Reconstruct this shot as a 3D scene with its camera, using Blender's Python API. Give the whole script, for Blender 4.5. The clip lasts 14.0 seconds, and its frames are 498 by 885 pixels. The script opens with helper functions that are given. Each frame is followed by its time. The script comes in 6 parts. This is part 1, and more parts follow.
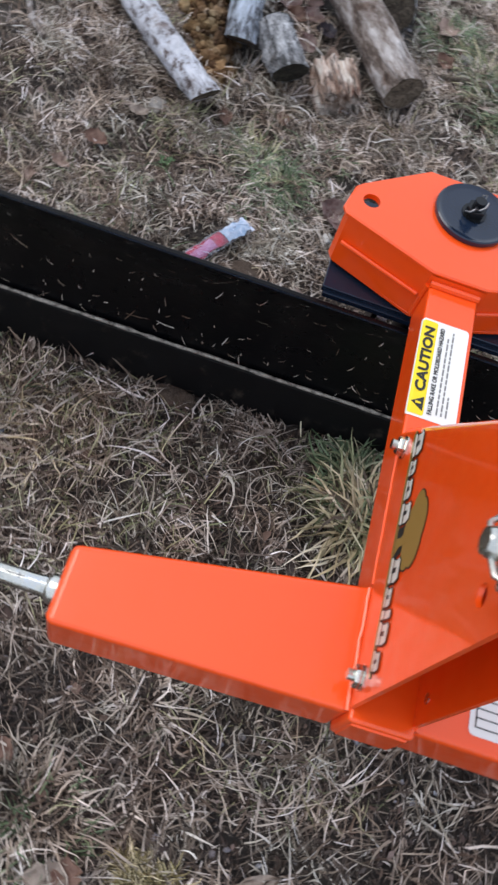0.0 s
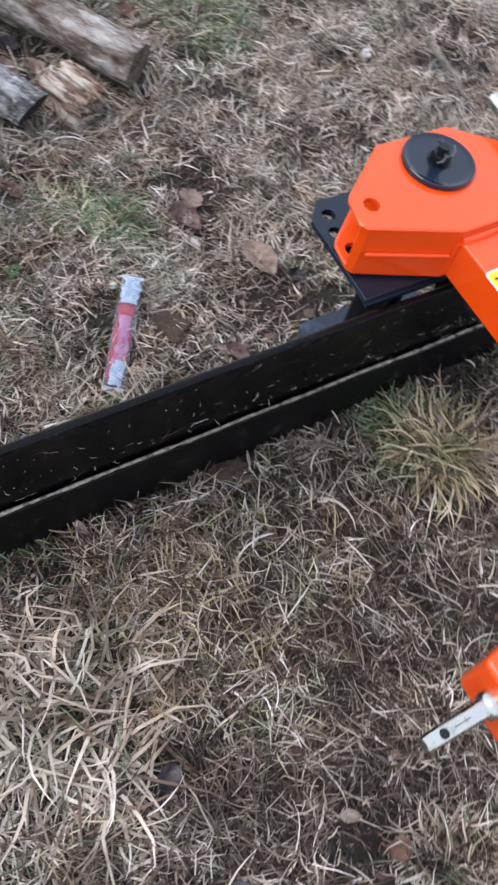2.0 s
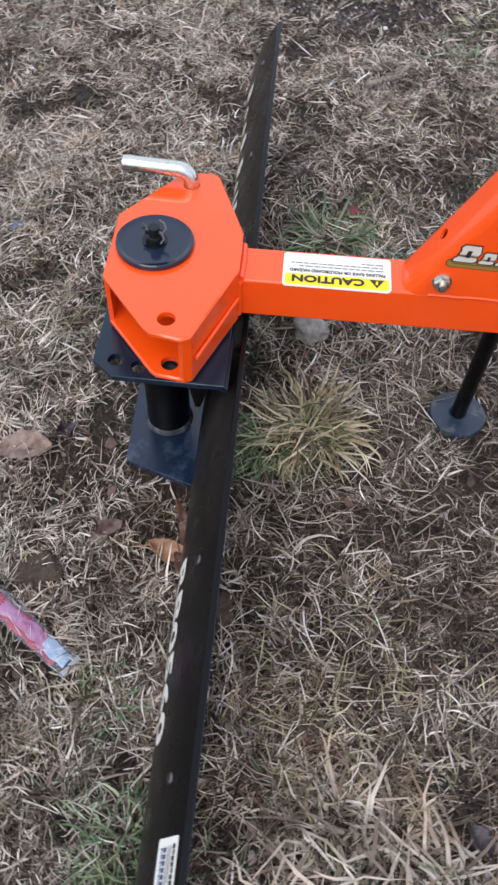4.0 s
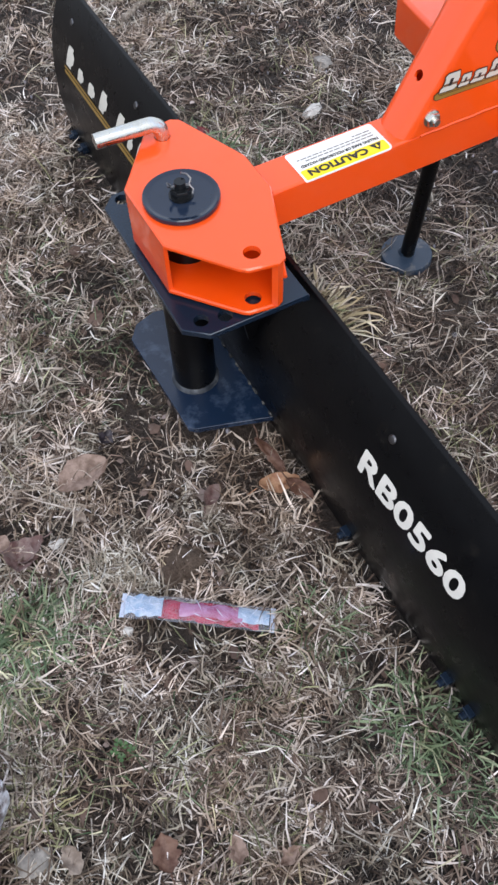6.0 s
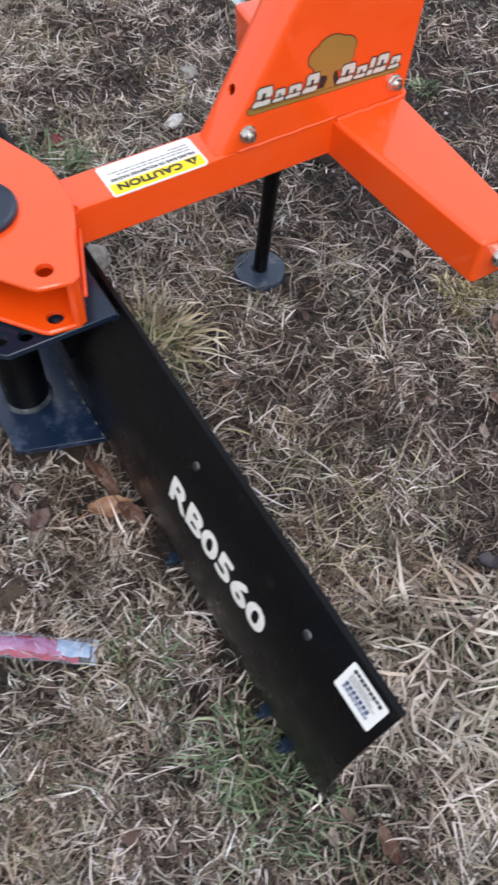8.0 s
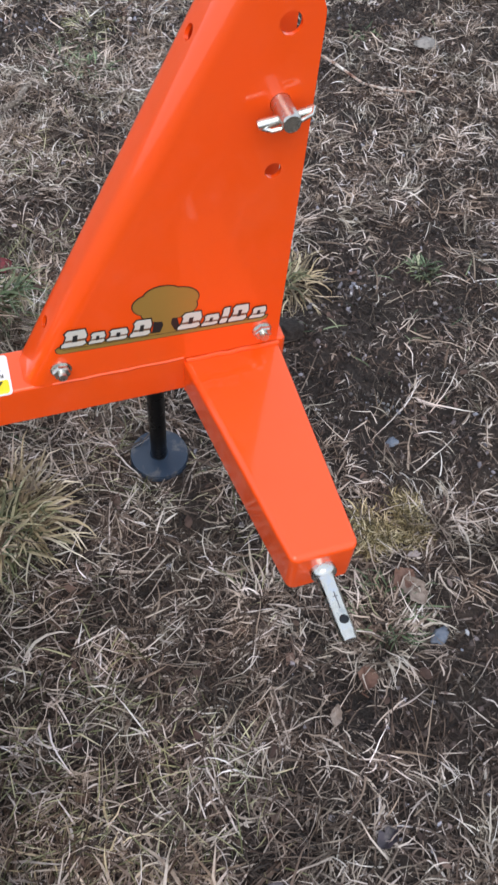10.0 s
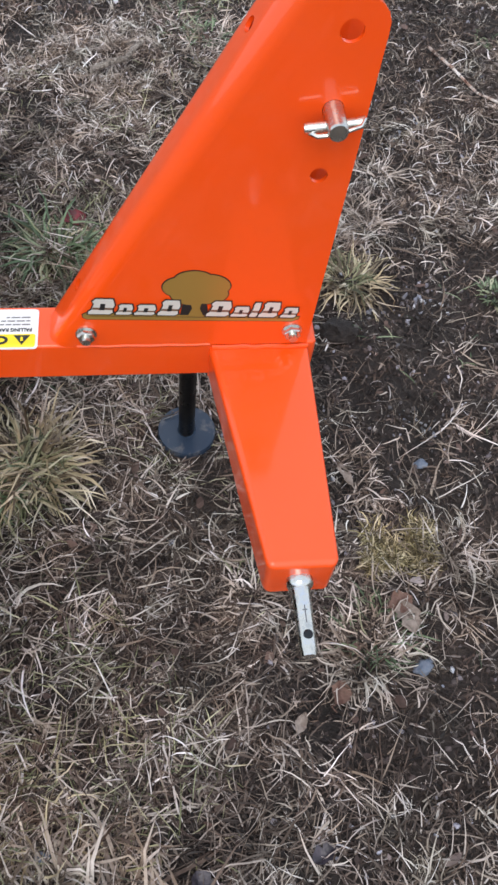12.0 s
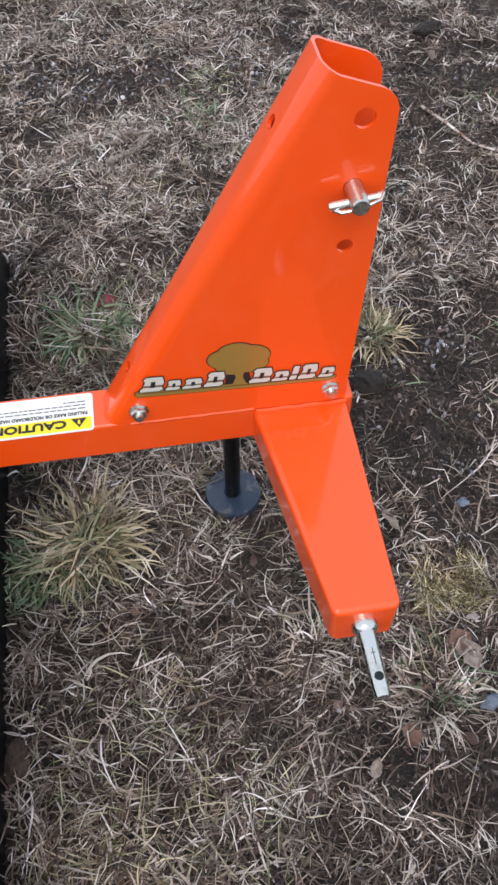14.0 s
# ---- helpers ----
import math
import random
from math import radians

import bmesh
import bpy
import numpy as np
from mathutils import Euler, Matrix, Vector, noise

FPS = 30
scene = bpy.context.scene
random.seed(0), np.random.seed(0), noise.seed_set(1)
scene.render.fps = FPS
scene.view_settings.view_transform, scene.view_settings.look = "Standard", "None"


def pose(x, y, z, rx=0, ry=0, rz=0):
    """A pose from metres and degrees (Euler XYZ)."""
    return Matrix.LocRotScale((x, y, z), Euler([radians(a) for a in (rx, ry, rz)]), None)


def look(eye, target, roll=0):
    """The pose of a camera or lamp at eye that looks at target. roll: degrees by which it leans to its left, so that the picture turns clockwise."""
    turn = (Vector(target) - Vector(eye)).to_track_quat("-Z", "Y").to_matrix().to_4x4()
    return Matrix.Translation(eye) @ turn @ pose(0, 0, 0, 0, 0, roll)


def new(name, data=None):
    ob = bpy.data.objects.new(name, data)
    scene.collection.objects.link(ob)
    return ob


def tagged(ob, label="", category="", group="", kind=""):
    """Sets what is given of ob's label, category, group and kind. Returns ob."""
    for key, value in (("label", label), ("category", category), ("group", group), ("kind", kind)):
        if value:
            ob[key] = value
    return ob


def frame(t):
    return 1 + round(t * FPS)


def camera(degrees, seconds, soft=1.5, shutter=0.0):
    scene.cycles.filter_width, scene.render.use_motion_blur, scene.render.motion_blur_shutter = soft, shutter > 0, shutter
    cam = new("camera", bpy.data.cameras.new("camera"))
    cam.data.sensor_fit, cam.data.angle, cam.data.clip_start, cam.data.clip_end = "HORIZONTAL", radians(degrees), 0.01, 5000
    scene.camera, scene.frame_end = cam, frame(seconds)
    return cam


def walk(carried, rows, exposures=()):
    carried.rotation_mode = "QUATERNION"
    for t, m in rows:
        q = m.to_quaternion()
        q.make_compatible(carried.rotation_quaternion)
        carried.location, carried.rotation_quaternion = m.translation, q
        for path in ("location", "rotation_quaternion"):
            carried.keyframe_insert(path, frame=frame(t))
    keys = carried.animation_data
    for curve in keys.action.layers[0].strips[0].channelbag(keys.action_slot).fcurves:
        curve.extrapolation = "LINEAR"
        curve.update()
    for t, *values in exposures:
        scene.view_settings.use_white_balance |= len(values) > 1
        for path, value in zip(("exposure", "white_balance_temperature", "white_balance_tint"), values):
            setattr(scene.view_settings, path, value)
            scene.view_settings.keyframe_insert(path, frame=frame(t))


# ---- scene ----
cam = camera(34.2, 14.0, soft=2.6, shutter=0.22)
PATH = [
    (0, (0.84, -0.236, 1.15), (-0.157, -0.13, -0.58), 23.7),
    (0.3, (0.862, -0.389, 1.168), (-0.142, -0.064, -0.53), 24.9),
    (0.5, (0.874, -0.464, 1.186), (-0.121, -0.096, -0.51), 23.9),
    (1, (0.783, -0.553, 1.153), (-0.199, -0.079, -0.523), 22.3),
    (1.5, (0.657, -0.632, 1.165), (-0.258, -0.121, -0.538), 17.9),
    (2, (0.565, -0.747, 1.154), (-0.13, -0.016, -0.572), 20.1),
    (2.5, (0.506, -0.859, 1.228), (0.093, 0.129, -0.461), 22.1),
    (2.7, (0.472, -0.85, 1.225), (0.086, 0.171, -0.451), 19.3),
    (4.8, (-0.002, -0.789, 1.139), (0.222, 0.328, -0.505), -4.4),
    (5, (-0.042, -0.78, 1.144), (0.266, 0.275, -0.527), -4.0),
    (5.5, (-0.201, -0.775, 1.168), (0.218, 0.207, -0.523), -6.5),
    (6, (-0.305, -0.782, 1.165), (0.173, 0.167, -0.529), -2.4),
    (6.5, (-0.329, -0.758, 1.167), (0.164, 0.185, -0.526), 1.9),
    (7, (-0.303, -0.76, 1.183), (0.226, 0.181, -0.501), 3.4),
    (7.5, (-0.278, -0.781, 1.17), (0.3, 0.138, -0.51), 3.5),
    (8, (-0.136, -0.828, 1.143), (0.482, 0.055, -0.541), 4.4),
    (8.2, (-0.043, -0.841, 1.131), (0.552, 0.047, -0.56), 6.3),
    (10.3, (0.42, -0.655, 1.232), (0.77, 0.417, -0.421), 3.9),
    (10.5, (0.447, -0.655, 1.252), (0.741, 0.432, -0.401), 3.0),
    (11, (0.446, -0.65, 1.24), (0.734, 0.437, -0.414), 5.3),
    (11.5, (0.441, -0.655, 1.225), (0.729, 0.423, -0.434), 8.3),
    (12, (0.446, -0.661, 1.209), (0.695, 0.372, -0.485), 9.6),
    (12.5, (0.445, -0.658, 1.234), (0.565, 0.359, -0.484), 3.7),
    (13, (0.455, -0.669, 1.261), (0.564, 0.474, -0.376), -0.9),
    (13.5, (0.44, -0.676, 1.263), (0.565, 0.488, -0.359), -1.3),
    (14, (0.411, -0.685, 1.254), (0.606, 0.473, -0.365), 0.6),
]
walk(cam, [(row[0], look(row[1], row[2], row[3])) for row in PATH],
     exposures=[(0.0, 0.04), (0.5, 0.1), (1.0, 0.16), (1.5, 0.24), (2.0, 0.29), (2.6, 0.28), (5.0, 0.2), (5.6, 0.24), (8.0, 0.22), (10.5, 0.15), (14.0, 0.17)])

# ---- world and light: a bright overcast winter day ----
world = bpy.data.worlds.new("overcast_sky")
scene.world = world
world.use_nodes = True
wn = world.node_tree.nodes
sky = wn.new("ShaderNodeTexSky")
sky.sky_type = "NISHITA"
sky.sun_disc = False
sky.sun_elevation = radians(48)
sky.sun_rotation = radians(200)
sky.dust_density = 4.0
sky.air_density = 1.0
sky.ozone_density = 1.0
wn["Background"].inputs["Strength"].default_value = 0.13
cloud = wn.new("ShaderNodeMix")
cloud.data_type = "RGBA"
cloud.inputs[0].default_value = 0.75
cloud.inputs[7].default_value = (8.6, 9.3, 10.7, 1)
world.node_tree.links.new(sky.outputs["Color"], cloud.inputs[6])
world.node_tree.links.new(cloud.outputs[2], wn["Background"].inputs["Color"])

sun_data = bpy.data.lights.new("sun", "SUN")
sun_data.energy = 1.1
sun_data.angle = radians(35)
sun_data.color = (1.0, 0.975, 0.94)
sun = new("sun", sun_data)
sun.matrix_world = look((-0.6, -1.6, 2.6), (0, 0, 0))


# ---- materials ----
def material(name, colour, rough=0.5, metal=0.0, coat=0.0):
    m = bpy.data.materials.new(name)
    m.use_nodes = True
    b = m.node_tree.nodes["Principled BSDF"]
    b.inputs["Base Color"].default_value = (*colour, 1)
    b.inputs["Roughness"].default_value = rough
    b.inputs["Metallic"].default_value = metal
    b.inputs["Coat Weight"].default_value = coat
    b.inputs["Coat Roughness"].default_value = 0.12
    return m


def node(m, kind, **values):
    n = m.node_tree.nodes.new(kind)
    for k, v in values.items():
        n.inputs[k].default_value = v
    return n


def wire(m, a, b):
    m.node_tree.links.new(a, b)


def shader(m):
    return m.node_tree.nodes["Principled BSDF"]


def ramp(m, fac, stops):
    r = m.node_tree.nodes.new("ShaderNodeValToRGB")
    while len(r.color_ramp.elements) < len(stops):
        r.color_ramp.elements.new(0.5)
    for e, (p, c) in zip(r.color_ramp.elements, stops):
        e.position = p
        e.color = (*c, 1) if len(c) == 3 else c
    wire(m, fac, r.inputs["Fac"])
    return r.outputs["Color"]


def noise_of(m, scale, detail=4.0, rough=0.55, coords="Object"):
    tc = m.node_tree.nodes.new("ShaderNodeTexCoord")
    n = node(m, "ShaderNodeTexNoise", Scale=scale, Detail=detail, Roughness=rough)
    wire(m, tc.outputs[coords], n.inputs["Vector"])
    return n.outputs["Fac"]


def mixed(m, fac, a, b, mode="MIX"):
    mx = m.node_tree.nodes.new("ShaderNodeMix")
    mx.data_type = "RGBA"
    mx.blend_type = mode
    for socket, v in ((0, fac), (6, a), (7, b)):
        if hasattr(v, "links"):
            wire(m, v, mx.inputs[socket])
        else:
            mx.inputs[socket].default_value = v if socket == 0 else (*v, 1)
    return mx.outputs[2]


def bump(m, height, strength, distance):
    b = node(m, "ShaderNodeBump", Strength=strength, Distance=distance)
    wire(m, height, b.inputs["Height"])
    wire(m, b.outputs["Normal"], shader(m).inputs["Normal"])


def painted(name, colour, worn, rough, coat, orange_peel=0.05):
    m = material(name, colour, rough, 0.0, coat)
    big = noise_of(m, 9, 5)
    wire(m, mixed(m, ramp(m, big, [(0.35, (0, 0, 0)), (0.75, (1, 1, 1))]), colour, worn), shader(m).inputs["Base Color"])
    fine = noise_of(m, 140, 3)
    wire(m, ramp(m, noise_of(m, 30, 4), [(0.3, (rough * 0.8,) * 3), (0.7, (rough * 1.25,) * 3)]), shader(m).inputs["Roughness"])
    bump(m, fine, orange_peel, 0.002)
    return m


ORANGE = painted("orange_paint", (0.9, 0.078, 0.0028), (0.86, 0.083, 0.0038), 0.4, 0.9, 0.012)
shader(ORANGE).inputs["Coat Roughness"].default_value = 0.075
shader(ORANGE).inputs["Specular IOR Level"].default_value = 0.3
CAP_PAINT = painted("glossy_blue_black_paint", (0.008, 0.016, 0.034), (0.011, 0.02, 0.042), 0.12, 0.0, 0.06)
BLUE_BLACK = painted("blue_black_paint", (0.006, 0.0125, 0.026), (0.01, 0.018, 0.034), 0.22, 0.0, 0.08)
shader(BLUE_BLACK).inputs["Specular IOR Level"].default_value = 0.5
shader(BLUE_BLACK).inputs["Specular Tint"].default_value = (0.75, 0.87, 1.0, 1)


def dusty(name, base, dust, rough, lo, hi):
    m = painted(name, base, base, rough, 0.05, 0.1)
    d = ramp(m, noise_of(m, 24, 7, 0.65), [(lo, (0, 0, 0)), (hi, (1, 1, 1))])
    wire(m, mixed(m, d, base, dust), shader(m).inputs["Base Color"])
    return m


BLACK = dusty("black_paint", (0.0022, 0.0024, 0.0032), (0.014, 0.0125, 0.011), 0.3, 0.6, 0.8)
shader(BLACK).inputs["Specular IOR Level"].default_value = 0.16
# mud smudges on dark steel, both tinted blue for the reflected sky
SKID = dusty("smudged_steel_with_sky_sheen", (0.008, 0.018, 0.042), (0.05, 0.075, 0.125), 0.2, 0.52, 0.74)
WELD = dusty("rough_grey_weld", (0.02, 0.025, 0.034), (0.17, 0.185, 0.21), 0.4, 0.45, 0.65)
STITCH = dusty("dark_weld_bead", (0.008, 0.009, 0.011), (0.1, 0.1, 0.095), 0.4, 0.5, 0.6)
MUDDY = dusty("muddy_black_steel", (0.0035, 0.0035, 0.004), (0.04, 0.033, 0.026), 0.4, 0.58, 0.75)
shader(MUDDY).inputs["Specular IOR Level"].default_value = 0.22
FOOT = dusty("muddy_stand_foot", (0.022, 0.038, 0.066), (0.17, 0.16, 0.15), 0.36, 0.54, 0.72)
ZINC = material("zinc_plate", (0.64, 0.65, 0.61), 0.2, 1.0)
# bluish and yellowish mottling stands in for bands reflected in the plating
wire(ZINC, ramp(ZINC, noise_of(ZINC, 55, 5, 0.7), [(0.35, (0.5, 0.52, 0.5)), (0.5, (0.66, 0.66, 0.6)), (0.65, (0.6, 0.64, 0.68))]), shader(ZINC).inputs["Base Color"])
wire(ZINC, ramp(ZINC, noise_of(ZINC, 80, 4), [(0.35, (0.14,) * 3), (0.65, (0.34,) * 3)]), shader(ZINC).inputs["Roughness"])
bump(ZINC, noise_of(ZINC, 220, 2), 0.15, 0.001)
STEEL = material("dull_steel", (0.45, 0.44, 0.43), 0.38, 1.0)
wire(STEEL, ramp(STEEL, noise_of(STEEL, 160, 4), [(0.3, (0.3, 0.29, 0.28)), (0.7, (0.6, 0.59, 0.57))]), shader(STEEL).inputs["Base Color"])
SCUFF = material("bare_scuffed_edge", (0.3, 0.29, 0.26), 0.5, 0.6)
wire(SCUFF, ramp(SCUFF, noise_of(SCUFF, 60, 6, 0.7), [(0.34, (0.05, 0.046, 0.042)), (0.58, (0.46, 0.43, 0.38))]), shader(SCUFF).inputs["Base Color"])
DARK_STEEL = material("dark_steel", (0.16, 0.16, 0.17), 0.3, 1.0)
# greasy nut, and the shade painted in for the hitch pins' cross holes
GREASE_AND_HOLE = material("greasy_steel_and_hole_shade", (0.02, 0.022, 0.025), 0.15, 0.6)
PAPER = material("white_vinyl", (0.78, 0.78, 0.76), 0.4)
YELLOW = material("yellow_vinyl", (0.86, 0.66, 0.01), 0.4)
INK = material("black_ink", (0.015, 0.015, 0.015), 0.45)
INK_BLUE = material("blue_ink", (0.03, 0.06, 0.16), 0.45)
GREY_INK = material("grey_ink", (0.2, 0.2, 0.2), 0.45)
GOLD = material("gold_vinyl", (0.36, 0.22, 0.05), 0.35, 0.25)
BRONZE = material("bronze_vinyl", (0.2, 0.12, 0.075), 0.35, 0.25)
SILVER_LETTER = material("silver_vinyl", (0.62, 0.6, 0.54), 0.4)
WHITE_LETTER = material("white_letter_vinyl", (0.75, 0.73, 0.68), 0.4)


def fibre(name, stops, rough=0.5):
    """Blades and scraps whose colour changes from piece to piece of the mesh."""
    m = material(name, (0.2, 0.2, 0.1), rough)
    geo = m.node_tree.nodes.new("ShaderNodeNewGeometry")
    own = ramp(m, geo.outputs["Random Per Island"], stops)
    tone = ramp(m, noise_of(m, 8.0, 6, 0.72), [(0.36, (0.38, 0.34, 0.31)), (0.48, (0.9, 0.89, 0.87)), (0.64, (1.25, 1.25, 1.27))])
    hue = ramp(m, noise_of(m, 11, 4), [(0.36, (1.04, 0.97, 1.0)), (0.5, (1.0, 1.0, 1.12)), (0.64, (0.94, 1.0, 1.08))])
    tone = mixed(m, 1.0, tone, hue, "MULTIPLY")
    wire(m, mixed(m, 1.0, own, tone, "MULTIPLY"), shader(m).inputs["Base Color"])
    shader(m).inputs["Specular IOR Level"].default_value = 0.36
    return m


STRAW = fibre("dead_grass", [(0.0, (0.058, 0.036, 0.023)), (0.22, (0.14, 0.097, 0.066)), (0.45, (0.285, 0.226, 0.163)), (0.62, (0.4, 0.34, 0.256)), (0.84, (0.58, 0.515, 0.425)), (1.0, (0.78, 0.73, 0.66))])
# thatch brown, made darker and redder to paint shade into the gaps
THATCH = fibre("brown_thatch", [(0.0, (0.024, 0.016, 0.0115)), (0.4, (0.066, 0.044, 0.031)), (0.75, (0.135, 0.097, 0.07)), (0.93, (0.26, 0.212, 0.16)), (1.0, (0.42, 0.37, 0.31))], 0.7)
MUD_THATCH = fibre("muddy_thatch", [(0.0, (0.012, 0.009, 0.0075)), (0.5, (0.034, 0.024, 0.018)), (0.85, (0.075, 0.056, 0.043)), (1.0, (0.2, 0.17, 0.14))], 0.75)
MUD_STRAW = fibre("muddy_dead_grass", [(0.0, (0.024, 0.015, 0.01)), (0.35, (0.066, 0.044, 0.03)), (0.6, (0.13, 0.096, 0.069)), (0.82, (0.26, 0.214, 0.163)), (1.0, (0.56, 0.495, 0.415))])
LITTER = fibre("leaf_litter", [(0.0, (0.03, 0.02, 0.016)), (0.4, (0.075, 0.046, 0.034)), (0.75, (0.13, 0.085, 0.063)), (0.97, (0.22, 0.175, 0.15)), (1.0, (0.55, 0.52, 0.5))], 0.75)
PALE_STRAW = fibre("bleached_grass", [(0.0, (0.095, 0.064, 0.042)), (0.3, (0.3, 0.243, 0.18)), (0.7, (0.53, 0.455, 0.36)), (1.0, (0.74, 0.67, 0.57))])
BLEACHED = fibre("long_bleached_grass", [(0.0, (0.14, 0.1, 0.07)), (0.3, (0.36, 0.295, 0.22)), (0.7, (0.55, 0.475, 0.37)), (1.0, (0.76, 0.69, 0.58))])
GREEN = fibre("green_grass", [(0.0, (0.035, 0.055, 0.024)), (0.4, (0.095, 0.145, 0.07)), (0.75, (0.19, 0.245, 0.13)), (1.0, (0.38, 0.39, 0.235))])
OLIVE = fibre("olive_grass", [(0.0, (0.045, 0.05, 0.022)), (0.35, (0.16, 0.17, 0.078)), (0.7, (0.35, 0.34, 0.18)), (1.0, (0.6, 0.55, 0.36))])
TUFT_STRAW = fibre("yellowed_grass", [(0.0, (0.06, 0.042, 0.024)), (0.3, (0.22, 0.168, 0.1)), (0.6, (0.45, 0.37, 0.205)), (0.85, (0.63, 0.54, 0.345)), (1.0, (0.78, 0.7, 0.54))])
MOSS = fibre("moss", [(0.0, (0.035, 0.026, 0.01)), (0.35, (0.13, 0.1, 0.04)), (0.68, (0.35, 0.285, 0.125)), (1.0, (0.74, 0.63, 0.4))])
CLOD = fibre("soil_crumbs", [(0.0, (0.014, 0.011, 0.01)), (0.5, (0.035, 0.027, 0.022)), (0.85, (0.085, 0.066, 0.056)), (0.95, (0.18, 0.16, 0.155)), (1.0, (0.42, 0.42, 0.45))], 0.85)
GRIT = fibre("grit", [(0.0, (0.05, 0.045, 0.04)), (0.5, (0.16, 0.15, 0.15)), (0.8, (0.26, 0.27, 0.3)), (1.0, (0.6, 0.58, 0.54))], 0.7)

SOIL = material("bare_soil", (0.05, 0.035, 0.025), 0.85)
soil_a = ramp(SOIL, noise_of(SOIL, 3.0, 6, 0.6), [(0.3, (0.012, 0.0095, 0.0085)), (0.55, (0.046, 0.034, 0.0285)), (0.75, (0.09, 0.065, 0.05))])
soil_b = ramp(SOIL, noise_of(SOIL, 90, 6, 0.7), [(0.3, (0.55, 0.53, 0.5)), (0.75, (1.5, 1.45, 1.4))])
soil_own = mixed(SOIL, 1.0, soil_a, soil_b, "MULTIPLY")
wire(SOIL, ramp(SOIL, noise_of(SOIL, 5, 4), [(0.35, (0.5,) * 3), (0.65, (0.95,) * 3)]), shader(SOIL).inputs["Roughness"])
bump(SOIL, noise_of(SOIL, 55, 8, 0.7), 1.0, 0.035)


# further off the soil is hidden under matted dead lawn
lawn_a = ramp(SOIL, noise_of(SOIL, 2.0, 8, 0.7), [(0.32, (0.045, 0.036, 0.027)), (0.5, (0.125, 0.105, 0.08)), (0.66, (0.19, 0.165, 0.125))])
lawn_b = ramp(SOIL, noise_of(SOIL, 70, 8, 0.75), [(0.3, (0.4, 0.38, 0.36)), (0.7, (1.6, 1.58, 1.55))])
lawn_own = mixed(SOIL, 1.0, lawn_a, lawn_b, "MULTIPLY")
away = SOIL.node_tree.nodes.new("ShaderNodeVectorMath")
away.operation = "DISTANCE"
away.inputs[1].default_value = (0.3, 0.55, 0.0)
wire(SOIL, SOIL.node_tree.nodes.new("ShaderNodeTexCoord").outputs["Object"], away.inputs[0])
uneven = SOIL.node_tree.nodes.new("ShaderNodeMath")
uneven.operation = "MULTIPLY_ADD"
uneven.inputs[1].default_value = 0.25
wire(SOIL, away.outputs["Value"], uneven.inputs[0])
wire(SOIL, ramp(SOIL, noise_of(SOIL, 1.6, 6, 0.65), [(0.3, (0.0, 0.0, 0.0)), (0.7, (0.22, 0.22, 0.22))]), uneven.inputs[2])
wire(SOIL, mixed(SOIL, ramp(SOIL, uneven.outputs["Value"], [(0.5, (0, 0, 0)), (0.72, (1, 1, 1))]), soil_own, lawn_own), shader(SOIL).inputs["Base Color"])


def leafy(name, a, b, rough=0.6):
    m = material(name, a, rough)
    wire(m, mixed(m, ramp(m, noise_of(m, 60, 6, 0.65), [(0.4, (0, 0, 0)), (0.6, (1, 1, 1))]), a, b), shader(m).inputs["Base Color"])
    bump(m, noise_of(m, 150, 4), 0.4, 0.003)
    return m


LEAF_BROWN = leafy("brown_leaf", (0.15, 0.095, 0.072), (0.28, 0.2, 0.165))
LEAF_RUST = leafy("rust_leaf", (0.085, 0.036, 0.024), (0.16, 0.09, 0.064))
LEAF_TAN = leafy("tan_leaf", (0.43, 0.26, 0.16), (0.3, 0.15, 0.09))
LEAF_RED = leafy("dark_red_leaf", (0.11, 0.055, 0.052), (0.19, 0.135, 0.125))
LEAF_CRIMSON = leafy("crimson_leaf", (0.19, 0.02, 0.03), (0.1, 0.03, 0.035))
LEAF_DARK = leafy("blackened_leaf", (0.02, 0.016, 0.022), (0.06, 0.05, 0.062), 0.4)
SOIL_LUMP = leafy("dry_brown_soil", (0.09, 0.06, 0.043), (0.14, 0.1, 0.075), 0.95)
bump(SOIL_LUMP, noise_of(SOIL_LUMP, 90, 8, 0.7), 1.0, 0.02)
LEAF_PALE = leafy("pale_leaf", (0.31, 0.255, 0.215), (0.17, 0.13, 0.105))
STONE = leafy("grey_stone", (0.3, 0.28, 0.26), (0.18, 0.17, 0.16), 0.85)
WHITE_STONE = leafy("white_stone", (0.6, 0.58, 0.56), (0.4, 0.39, 0.38), 0.8)
BLUE_STONE = leafy("blue_stone", (0.09, 0.12, 0.17), (0.16, 0.18, 0.22), 0.6)


